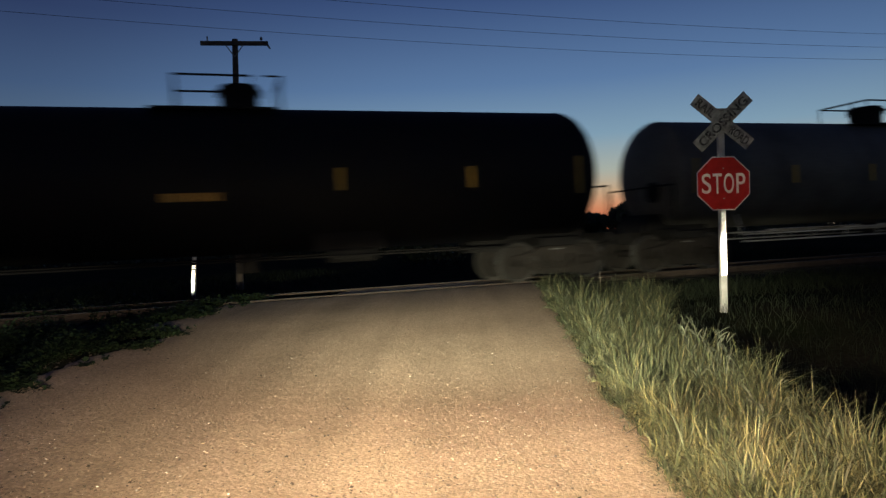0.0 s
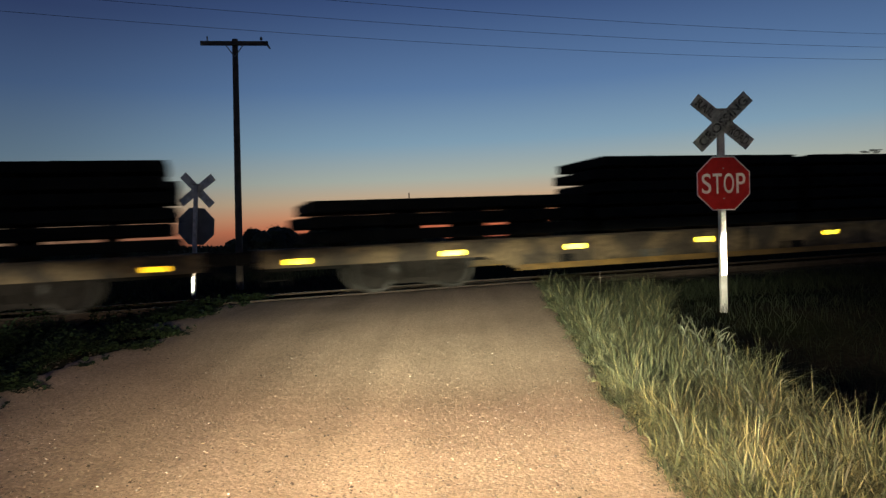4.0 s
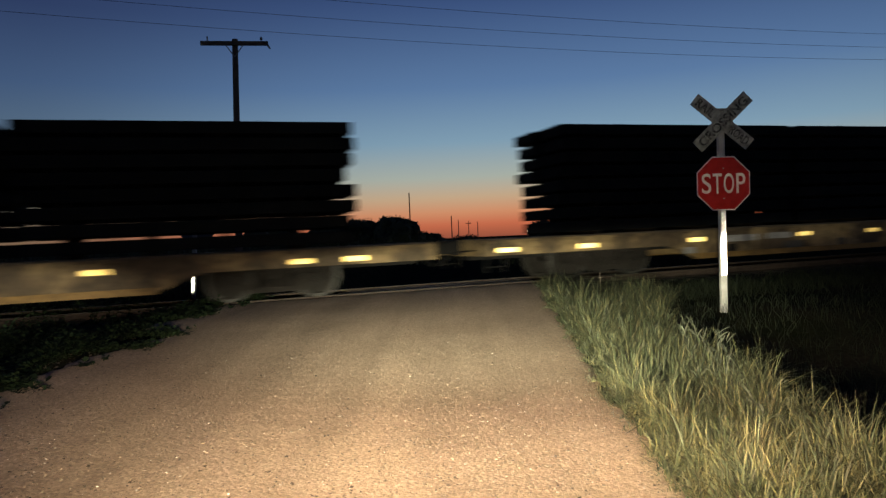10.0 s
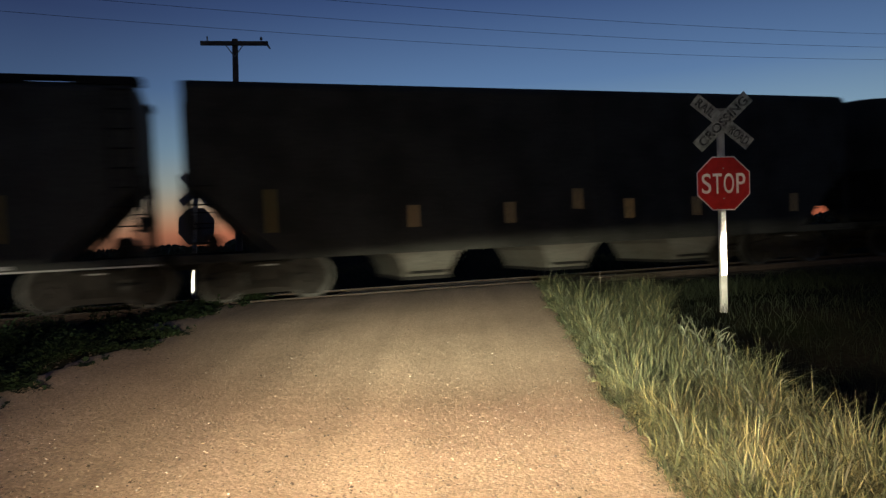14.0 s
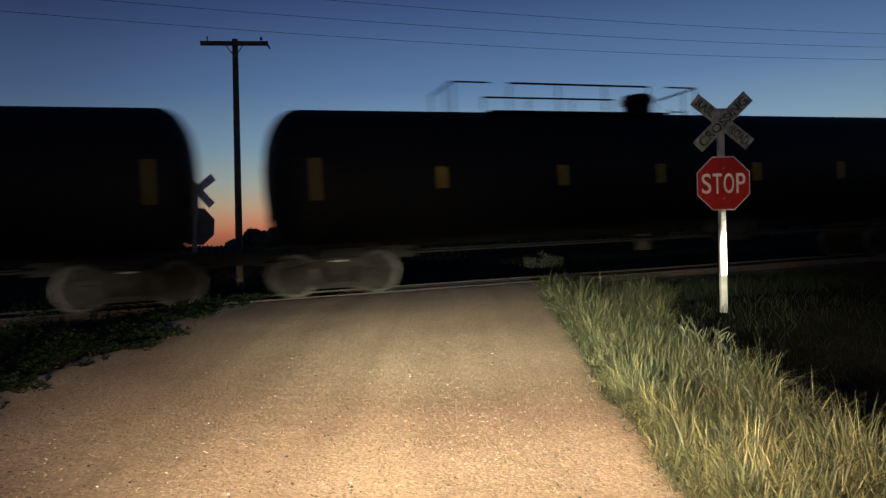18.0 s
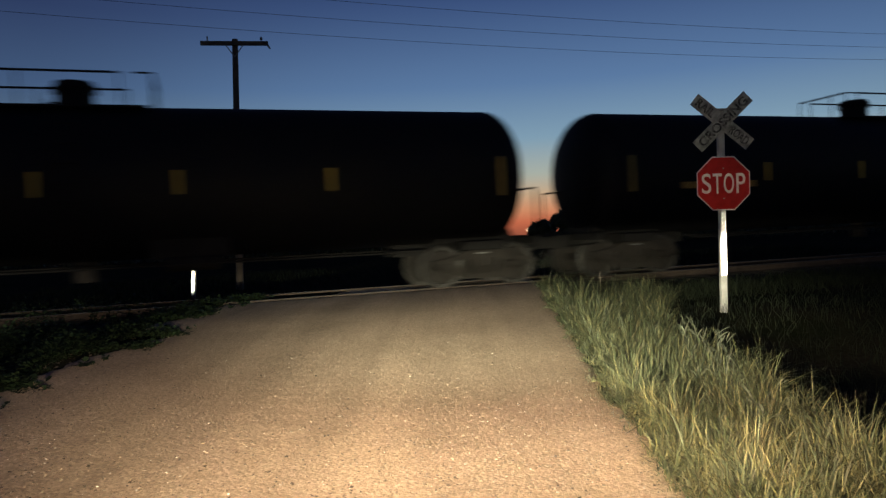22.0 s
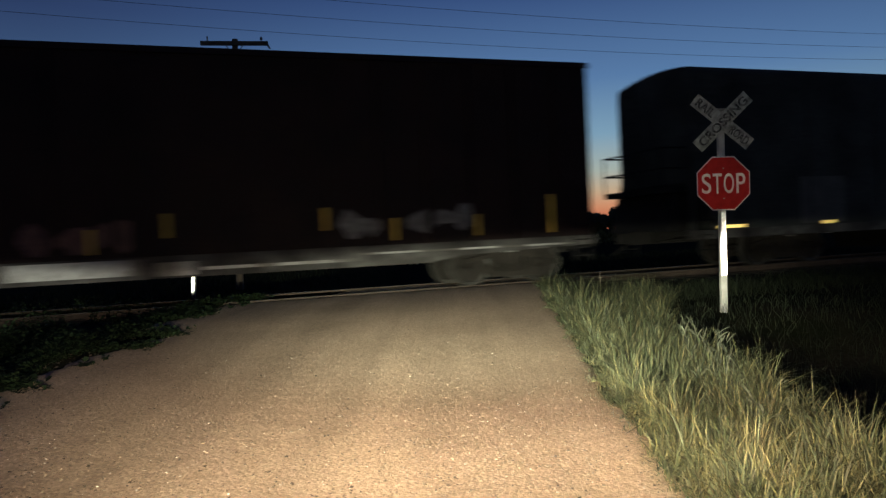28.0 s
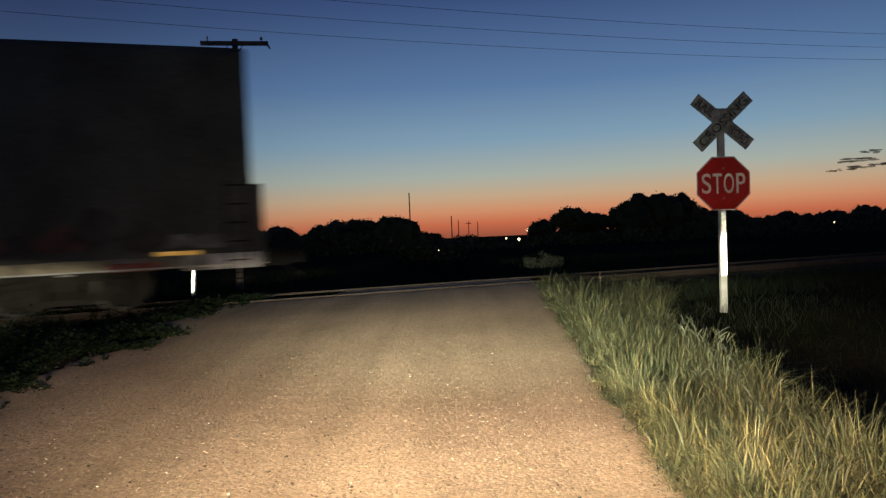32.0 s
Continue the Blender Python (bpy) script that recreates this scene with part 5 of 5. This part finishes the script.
    for sx in (-1, 1):
        bm = bmesh.new()
        bx(bm, sx * (h - 1.5), sx * (h + 0.25), -1.5, 1.5, 0.9, 1.0)
        bx(bm, sx * (h - run - 0.2), sx * (h + 0.2), -0.3, 0.3, 0.7, 0.95)
        part("end_platform", bm, UNDER_BLACK, car)
        for sy in (-1, 1):
            bm = bmesh.new()
            bx(bm, sx * h - 0.06, sx * h + 0.06, sy * 1.46 - 0.05, sy * 1.46 + 0.05, 0.95, slope_z + 0.1)
            rod(bm, (sx * (h - 0.1), sy * 1.44, slope_z), (sx * (h - run + 0.2), sy * 1.44, 1.0), 0.05, 6)
            part("corner_post", bm, paint, car)
            ladder(car, sx * (h - 0.3), sy * 1.6, 0.4, eave if boards else slope_z + 0.2, "x", 0.4)
        # Plate added to hide the sky at this end from the camera.
        if west_web and sx < 0:
            bm = bmesh.new()
            prism(bm, [(-h + 0.05, slope_z), (-h + 0.35, 1.0), (-h + run, 1.0)], -1.35, -1.3)
            part("slope_web", bm, paint, car, "plate added to hide sky at the sloped end")
        bm = bmesh.new()
        bmesh.ops.create_cone(bm, cap_ends=True, segments=18, radius1=0.28, radius2=0.28, depth=0.06, matrix=Matrix.Translation((sx * (h + 0.08), -0.6, 1.9)) @ Euler((0, radians(90), 0)).to_matrix().to_4x4())
        bx(bm, sx * (h - 0.2), sx * (h + 0.05), -0.8, -0.4, 1.5, 1.8)
        part("brake_wheel", bm, UNDER_BLACK, car)
        bm = bmesh.new()
        rod(bm, (sx * (h - 0.45), -0.7, 1.22), (sx * (h - 0.45), 0.5, 1.22), 0.2, 12)
        part("air_reservoir", bm, UNDER_BLACK, car)
        ladder(car, sx * (h + 0.05), 0.9, 1.0, eave, "y")
        if end_rail and sx > 0:
            bm = bmesh.new()
            bx(bm, h, h + 0.2, -1.5, 1.5, 0.95, 2.35, 0.02)
            part("end_apron", bm, paint, car)
        if end_rail and sx < 0:
            x0, x1 = sx * h, sx * (h + balcony)
            bm = bmesh.new()
            bx(bm, x1, x0, -1.3, 1.3, 1.95, 2.09)
            deck = part("balcony_deck", bm, UNDER_BLACK, car, "end platform with hand rails")
            for y in (-1.28, 0.0, 1.28):
                bm = bmesh.new()
                rod(bm, (x1, y, 2.05), (x1, y, 3.05), 0.022, 6)
                part("rail_post", bm, UNDER_BLACK, deck)
            for z in (2.55, 3.05):
                bm = bmesh.new()
                rod(bm, (x1, -1.28, z), (x1, 1.28, z), 0.022, 6)
                part("hand_rail", bm, UNDER_BLACK, deck)
                for y in (-1.28, 1.28):
                    bm = bmesh.new()
                    rod(bm, (x0, y, z), (x1, y, z), 0.022, 6)
                    part("hand_rail", bm, UNDER_BLACK, deck)
            bm = bmesh.new()
            prism(bm, [(x0, 1.0), (x1 + 0.1, 1.0), (x1 + 0.35, 1.94), (x0, 1.94)], -1.2, 1.2)
            part("balcony_support", bm, UNDER_BLACK, deck)
        add_truck(car, sx * tx)
    couplers(car, body, pitch)
    for x0, x1, z0, z1, mat, label in sill_paint:
        for sy in (-1, 1):
            bm = bmesh.new()
            bx(bm, x0, x1, sy * 1.6 - 0.004, sy * 1.6 + 0.004, z0, z1)
            part("sill_paint", bm, mat, car, label)
    spray_paint(car, sprays, 1.556, seed)
    return car


def spray_paint(car, sprays, y, seed):
    """Faded blocks of spray paint low on both sides: jagged overlapping patches, no letters."""
    rnd = random.Random(seed)
    for x0, x1, z0, z1, mat, label in sprays:
        for sy in (-1, 1):
            if "patch" in label:
                bm = bmesh.new()
                bx(bm, x0, x1, sy * y - 0.005, sy * y + 0.005, z0, z1)
                part("paint_patch", bm, mat, car, label)
                continue
            n = max(1, int((x1 - x0) / 0.6))
            for i in range(n):
                bm = bmesh.new()
                cx = x0 + (x1 - x0) * (i + 0.5) / n
                w = (x1 - x0) / n * rnd.uniform(0.5, 0.72)
                hgt = (z1 - z0) * rnd.uniform(0.34, 0.52)
                cz = (z0 + z1) / 2 + rnd.uniform(-0.12, 0.12) * (z1 - z0)
                ring = [(cx + w * math.cos(a) * rnd.uniform(0.45, 1.15), max(z0, cz + hgt * math.sin(a) * rnd.uniform(0.5, 1.2))) for a in np.linspace(0, math.tau, 11)[:-1]]
                front = [bm.verts.new((px, sy * (y + 0.001 + 0.002 * (i % 3)), pz)) for px, pz in ring]
                back = [bm.verts.new((px, sy * (y - 0.012), pz)) for px, pz in ring]
                bm.faces.new(front)
                for k in range(10):
                    j = (k + 1) % 10
                    bm.faces.new((front[j], front[k], back[k], back[j]))
                bmesh.ops.recalc_face_normals(bm, faces=bm.faces)
                part("spray_paint", bm, mat, car, label)


def box_car(label, body, pitch, paint, roof=4.96, marks=(), flat_marks=(), ribs=True, sprays=(), seed=0, sill_paint=()):
    car = empty("box_car", Matrix(), label, "box car", "cars of the train")
    h = body / 2
    bm = bmesh.new()
    prism(bm, [(-h, 1.0), (-h, roof - 0.1), (h, roof - 0.1), (h, 1.0)], -1.5, 1.5)
    shell = part("car_body", bm, paint, car)
    bm = bmesh.new()
    loft(bm, [[(x, -1.56, roof - 0.12), (x, -1.54, roof), (x, 0, roof + 0.09), (x, 1.54, roof), (x, 1.56, roof - 0.12)] for x in (-h - 0.03, h + 0.03)])
    part("roof", bm, paint, car)
    for sy in (-1, 1):
        if ribs:
            for x in np.arange(-h + 0.15, h, 1.02):
                if abs(x) > 1.7:
                    bm = bmesh.new()
                    bx(bm, x - 0.06, x + 0.06, min(sy * 1.5, sy * 1.57), max(sy * 1.5, sy * 1.57), 1.0, roof - 0.12)
                    part("side_post", bm, paint, shell)
        bm = bmesh.new()
        bx(bm, -1.6, 1.6, min(sy * 1.5, sy * 1.575), max(sy * 1.5, sy * 1.575), 1.05, roof - 0.3)
        d = part("side_door", bm, paint, car, "closed sliding door")
        for x in np.linspace(-1.4, 1.4, 6):
            bm = bmesh.new()
            bx(bm, x - 0.03, x + 0.03, min(sy * 1.575, sy * 1.6), max(sy * 1.575, sy * 1.6), 1.1, roof - 0.35)
            part("door_rib", bm, paint, d)
        bm = bmesh.new()
        prism(bm, [(-h, 0.82), (-h, 1.02), (h, 1.02), (h, 0.82), (h - 3.3, 0.72), (h - 4.0, 0.6), (-h + 4.0, 0.6), (-h + 3.3, 0.72)], min(sy * 1.54, sy * 1.6), max(sy * 1.54, sy * 1.6))
        part("side_sill", bm, SILL_DULL, car, "dull grey side sill")
        for x0, x1, z0, z1 in sill_paint:
            bm = bmesh.new()
            bx(bm, x0, x1, sy * 1.603 - 0.003, sy * 1.603 + 0.003, z0, z1)
            part("sill_paint", bm, SILL_WHITE, car, "pale sill patch brightened as if lit")
        for x, z in marks:
            reflector(car, x, sy * 1.61, z, 0.1, 0.457, DIRTY_YELLOW)
        for x in flat_marks:
            reflector(car, x, sy * 1.63, 1.12, 0.457, 0.1, YELLOW_SHEET)
        for sx in (-1, 1):
            ladder(car, sx * (h - 0.35), sy * 1.63, 0.45, 2.3, "x")
            reflector(car, sx * (h - 1.1), sy * 1.61, 1.55, 0.1, 0.85, DIRTY_YELLOW) if marks else None
    bm = bmesh.new()
    bx(bm, -h, h, -0.3, 0.3, 0.62, 1.0)
    for x in np.arange(-h + 0.8, h, 1.8):
        bx(bm, x - 0.06, x + 0.06, -1.5, 1.5, 0.8, 1.0)
    part("underframe", bm, UNDER_BLACK, car)
    for sx in (-1, 1):
        for z in np.arange(1.3, roof - 0.2, 0.42):
            bm = bmesh.new()
            bx(bm, min(sx * h, sx * (h + 0.05)), max(sx * h, sx * (h + 0.05)), -1.42, 1.42, z, z + 0.16)
            part("end_corrugation", bm, paint, shell)
        bm = bmesh.new()
        bx(bm, min(sx * h, sx * (h + 0.35)), max(sx * h, sx * (h + 0.35)), -0.7, 0.7, 1.15, 1.2)
        bmesh.ops.create_cone(bm, cap_ends=True, segments=18, radius1=0.28, radius2=0.28, depth=0.06, matrix=Matrix.Translation((sx * (h + 0.2), -0.6, 2.1)) @ Euler((0, radians(90), 0)).to_matrix().to_4x4())
        rod(bm, (sx * h, -0.6, 2.1), (sx * (h + 0.2), -0.6, 2.1), 0.03, 6)
        part("brake_wheel", bm, UNDER_BLACK, car)
        ladder(car, sx * (h + 0.08), 1.2, 1.0, roof - 0.1, "y")
        add_truck(car, sx * (h - 1.9))
    couplers(car, body, pitch)
    spray_paint(car, sprays, 1.506, seed)
    return car


def place(car, u):
    TRAIN.append((car, u))
    return car


def again(car, u, turned=False):
    c = copy_thing(car, Matrix())
    c["turned"] = 1 if turned else 0
    return place(c, u)


def mural(seed):
    """Worn spray paint along the foot of a car: short overlapping runs in several faded colours."""
    rnd = random.Random(seed)
    runs, x = [], -6.2
    while x < 8.6:
        mat, label = rnd.choice(((GRAFFITI_TAN, "faded ochre spray paint"), (GRAFFITI_RED, "faded red spray paint"), (GRAFFITI_BLACK, "black spray paint"), (GRAFFITI_BLACK, "black spray paint"), (GRAFFITI_WHITE, "faded pale spray paint")))
        long = rnd.uniform(0.7, 1.9)
        runs.append((x, x + long, 1.03, rnd.uniform(1.3, 1.95), mat, label))
        x += long * rnd.uniform(0.5, 0.9)
    return runs


def build_train():
    # lead tank car and a grey one
    black = "black steel tank car with yellow reflectors rolling past"
    for u, marks in ((230.15, (-2.1, 0.2, 2.85, 5.5)), (250.6, (-6.0, -3.1, -0.5, 2.35, 5.1))):
        place(tank_car(black, 19.1, 20.5, TANK_BLACK, marks=marks, rail_from=-4.0, rail_to=-0.2), u)
    place(tank_car("older black tank car with a round top dome", 16.3, 17.9, TANK_BLACK, marks=(1.8, 4.65), rail_from=-1.3, rail_to=0.2, hoop=2, stencil=(-1.6, 1.1), dome=0.4), -4.45)
    place(tank_car("grey tank car with a pale rail under its side", 15.9, 17.6, TANK_GREY, inset=1.45, hoop=2, top=3.87, dia=2.85, head=0.5, marks=(-4.2, -1.55, 1.55, 4.45), rail_from=-0.9, rail_to=0.9, sill=1, dome=0.42), 13.45)
    # flat cars loaded with timber
    loads = [(22.0, 49.67, ((23.0, 28.8, 6), (29.2, 35.05, 6), (35.3, 41.6, 3), (41.9, 48.3, 6)), (24.0, 28.0, 32.3, 36.1, 40.0, 42.95, 44.35, 48.3)),
             (49.67, 77.75, ((51.1, 57.6, 3), (58.1, 63.9, 6), (64.5, 70.2, 6), (70.8, 76.5, 6)), (50.9, 54.2, 57.15, 60.7, 64.7, 68.8, 72.7, 76.85)),
             (77.75, 106.6, ((78.9, 85.0, 6), (85.3, 91.6, 3), (91.95, 97.8, 6), (98.8, 104.9, 6)), (79.9, 84.75, 88.5, 92.4, 94.6, 97.95, 101.7, 105.2)),
             (106.6, 136.1, ((108.1, 114.3, 8), (115.05, 120.95, 8), (121.3, 127.2, 8), (127.6, 133.6, 8)), (108.7, 109.6, 112.6, 114.5, 117.4, 120.9, 123.8, 126.8, 129.0, 132.7, 133.8)),
             (136.1, 162.05, ((138.75, 145.4, 8), (145.85, 151.9, 8), (153.8, 160.1, 8)), (137.2, 139.2, 142.2, 145.55, 147.9, 151.5, 154.7, 157.7, 160.0))]
    seed = 0
    for a, b, stacks, spots in loads:
        flat = place(flat_car(("grimy brown" if a < 100 else "faded yellow") + " flat car with yellow reflectors carrying timber", b - a, [p - (a + b) / 2 for p in spots], FLAT_BROWN if a < 100 else FLAT_YELLOW, 1.7 if a > 136 else 3.3), (a + b) / 2)
        for u0, u1, tiers in stacks:
            seed += 1
            st, u = timber_stack(u0, u1, tiers, 1.03, seed, u1 == stacks[-1][1])
            place(st, u)
    # The sand panel puts headlight brightness into this stretch of the sill.
    for x0, x1, z0, z1, mat, label in ((5.45, 6.2, 0.73, 0.84, WHITE_SHEET, "white reflector"), (5.3, 7.6, 0.42, 0.68, PAINT_SAND, "pale sill panel, bright as if lit"), (8.9, 9.3, 0.42, 0.56, PANEL_WHITE, "white stencil block"),
                                       (-6.0, -5.0, 0.68, 0.84, STENCIL_PALE, "worn white stencil bar"), (-4.85, -3.9, 0.7, 0.85, STENCIL_PALE, "worn white stencil bar"), (-7.2, -6.9, 0.45, 0.6, STENCIL_PALE, "worn white stencil bar")):
        for sy in (-1, 1):
            bm = bmesh.new()
            bx(bm, x0, x1, sy * 1.507 - 0.006, sy * 1.507 + 0.006, z0, z1)
            part("sill_panel", bm, mat, flat, label)
    # covered hoppers
    place(hopper_car("long grey covered hopper car with pale sills", 19.7, 22.35, HOPPER_GREY, marks=(-6.35, -3.15, -0.65, 1.35, 4.6), chutes=4, west_web=True, end_mark=7.5, sill_paint=tuple((x - 0.14, x + 0.14, 0.9, 0.97, PANEL_WHITE, "small pale reflector on the sill") for x in (-5.2, -3.6, -1.8, 0.25, 2.15, 3.65, 5.0, 6.65, 7.5))), 174.45)
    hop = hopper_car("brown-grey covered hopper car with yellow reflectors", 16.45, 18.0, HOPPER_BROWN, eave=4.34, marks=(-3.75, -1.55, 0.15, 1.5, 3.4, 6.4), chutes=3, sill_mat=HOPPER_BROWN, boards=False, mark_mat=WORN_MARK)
    place(hop, 193.28)
    again(hop, 211.3)
    # black tank cars
    place(tank_car(black, 19.6, 20.9, TANK_BLACK, inset=1.75, marks=(-5.5, -2.53, 0.55, 3.25, 5.75), rail_from=-4.0, rail_to=-0.2), 271.1)
    lettered = "black steel tank car with a row of orange stencil bars"
    place(tank_car(lettered, 18.8, 20.5, TANK_BLACK, marks=(-5.0, -3.0, -0.5, 1.9, 4.8), rail_from=-2.6, rail_to=0.9, hoop=4, stencil=(-7.5, 2.2)), 291.8)
    place(tank_car(lettered, 19.25, 20.9, TANK_BLACK, marks=(-4.77, -1.63, 0.8, 2.92, 5.1), rail_from=-0.8, rail_to=3.55, hoop=5, stencil=(-7.3, 2.2)), 312.42)
    for u, marks in ((329.45, (-2.29, 0.49, 2.28)), (342.5, (-1.75, 0.88, 3.08))):
        place(tank_car("short black tank car with a small top platform", 11.6, 13.2, TANK_BLACK, top=4.0, marks=marks, rail_from=-0.55, rail_to=0.55, dome=0.3, hoop=3, dome_high=0.1, stencil=(-4.2, 1.8), ink=STENCIL_FAINT), u)
    # box cars and the grey hoppers that end the train
    place(box_car("tall dark box car with a dull sill", 16.0, 17.8, BOX_DARK, flat_marks=(-5.4, -2.6, 0.4, 3.3, 6.1), marks=()), 357.9)
    place(box_car("tall oxide red box car with pale sill patches", 16.3, 18.2, BOX_RED, marks=((-5.2, 1.45), (-2.27, 1.33), (-0.97, 1.58), (2.0, 1.6), (3.44, 1.34), (5.28, 1.36)),
                  sprays=((-3.5, 0.6, 1.05, 1.75, GRAFFITI_RED, "faded red spray paint"), *((x, x + w, 1.1 + lift, 1.75 + lift, GRAFFITI_WHITE, "faded pale spray paint") for x, w, lift in ((2.3, 0.5, 0.05), (2.65, 0.5, -0.02), (3.75, 0.7, 0.1), (4.3, 0.5, 0.2), (4.75, 0.6, 0.1)))), seed=3,
                  sill_paint=((-3.65, -1.45, 0.68, 0.98), (-1.2, -0.5, 0.64, 0.9), (-0.35, 2.6, 0.72, 0.78), (2.7, 7.6, 0.84, 0.88))), 375.85)
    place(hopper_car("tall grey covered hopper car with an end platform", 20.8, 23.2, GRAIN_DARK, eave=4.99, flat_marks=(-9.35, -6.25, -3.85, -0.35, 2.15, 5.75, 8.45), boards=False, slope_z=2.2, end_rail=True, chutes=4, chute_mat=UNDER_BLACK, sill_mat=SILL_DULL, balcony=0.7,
                     sprays=((-7.1, -5.6, 1.05, 2.25, PATCH_GREY, "slightly lighter patch on the side"),), seed=5,
                     # White and blue bands paint in the headlight gloss along this sill.
                     sill_paint=((-3.9, -2.6, 0.68, 0.98, PANEL_WHITE, "white paint on the sill"), (-2.5, -0.6, 0.77, 0.97, PANEL_BLUE, "pale blue sill band standing in for gloss"), (-0.5, 3.9, 0.79, 0.93, PANEL_BLUE, "pale blue sill band standing in for gloss"), (4.0, 7.4, 0.8, 0.9, PANEL_BLUE, "pale blue sill band standing in for gloss"))), 397.2)
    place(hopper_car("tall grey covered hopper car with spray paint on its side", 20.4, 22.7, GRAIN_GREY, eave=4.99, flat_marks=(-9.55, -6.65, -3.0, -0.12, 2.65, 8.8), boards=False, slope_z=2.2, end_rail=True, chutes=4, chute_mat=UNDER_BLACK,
                     sprays=mural(8), seed=6,
                     sill_paint=((-11.5, -9.5, 0.73, 1.03, PANEL_WHITE, "bright white end sill panel"), (-9.45, -8.9, 0.76, 0.98, PAINT_RED, "faded red paint on the sill"),
                                 (-8.9, -6.8, 0.78, 0.98, PAINT_SAND, "sand-coloured paint on the sill"), (-6.75, -6.3, 0.77, 0.95, PAINT_RED, "faded red paint on the sill"),
                                 (-5.6, -4.4, 0.74, 1.02, PAINT_SAND, "sand-coloured paint on the sill"), (-3.9, -2.2, 0.74, 0.95, PANEL_WHITE, "white paint on the sill"),
                                 (-1.3, 0.6, 0.75, 1.02, PANEL_WHITE, "white paint on the sill"), (2.5, 3.0, 0.77, 0.97, PAINT_TEAL, "faded teal paint on the sill"),
                                 (3.5, 4.3, 0.77, 0.95, PAINT_RED, "faded red paint on the sill"), (5.2, 7.6, 0.78, 0.99, PAINT_SAND, "sand-coloured paint on the sill"),
                                 (7.6, 8.5, 0.76, 0.92, PAINT_RED, "faded red paint on the sill"), (8.9, 10.3, 0.72, 1.02, PANEL_WHITE, "white paint on the sill"))), 419.85)


build_train()


def motions():
    """The train rolls west at a steady speed, but lags in the last second to fit the camera's view; each wheelset turns
    while its car is near the crossing.
    """
    step = 1.0 / FPS
    for thing, u in TRAIN:
        flip = pose(0, 0, 0, 0, 0, 180 if thing.get("turned") else 0)
        walk(thing, [(t, track_pose(u - SPEED * t + late) @ flip) for t, late in ((0, 0), (29.0, 0), (30.0, 0), (31.0, 0.0), (32.0, 0.75))])
        way = 1 if thing.get("turned") else -1
        for w in [o for o in thing.children_recursive if o.name.startswith("wheelset")]:
            spot = w.location.copy()
            t0 = max(0, int(((u - 30.0) / SPEED) * FPS))
            t1 = min(32 * FPS, int(((u + 24.0) / SPEED) * FPS))
            def turn(f):
                return Matrix.Translation(spot) @ Matrix.Rotation(way * (f * step) * SPEED / WHEEL_R, 4, "Y")
            rows = [(0, turn(t0))] if t0 > 0 else []
            rows += [(f * step, turn(f)) for f in range(t0, t1 + 1)]
            if t1 < 32 * FPS:
                rows.append((32.0, turn(t1)))
            walk(w, rows)


motions()
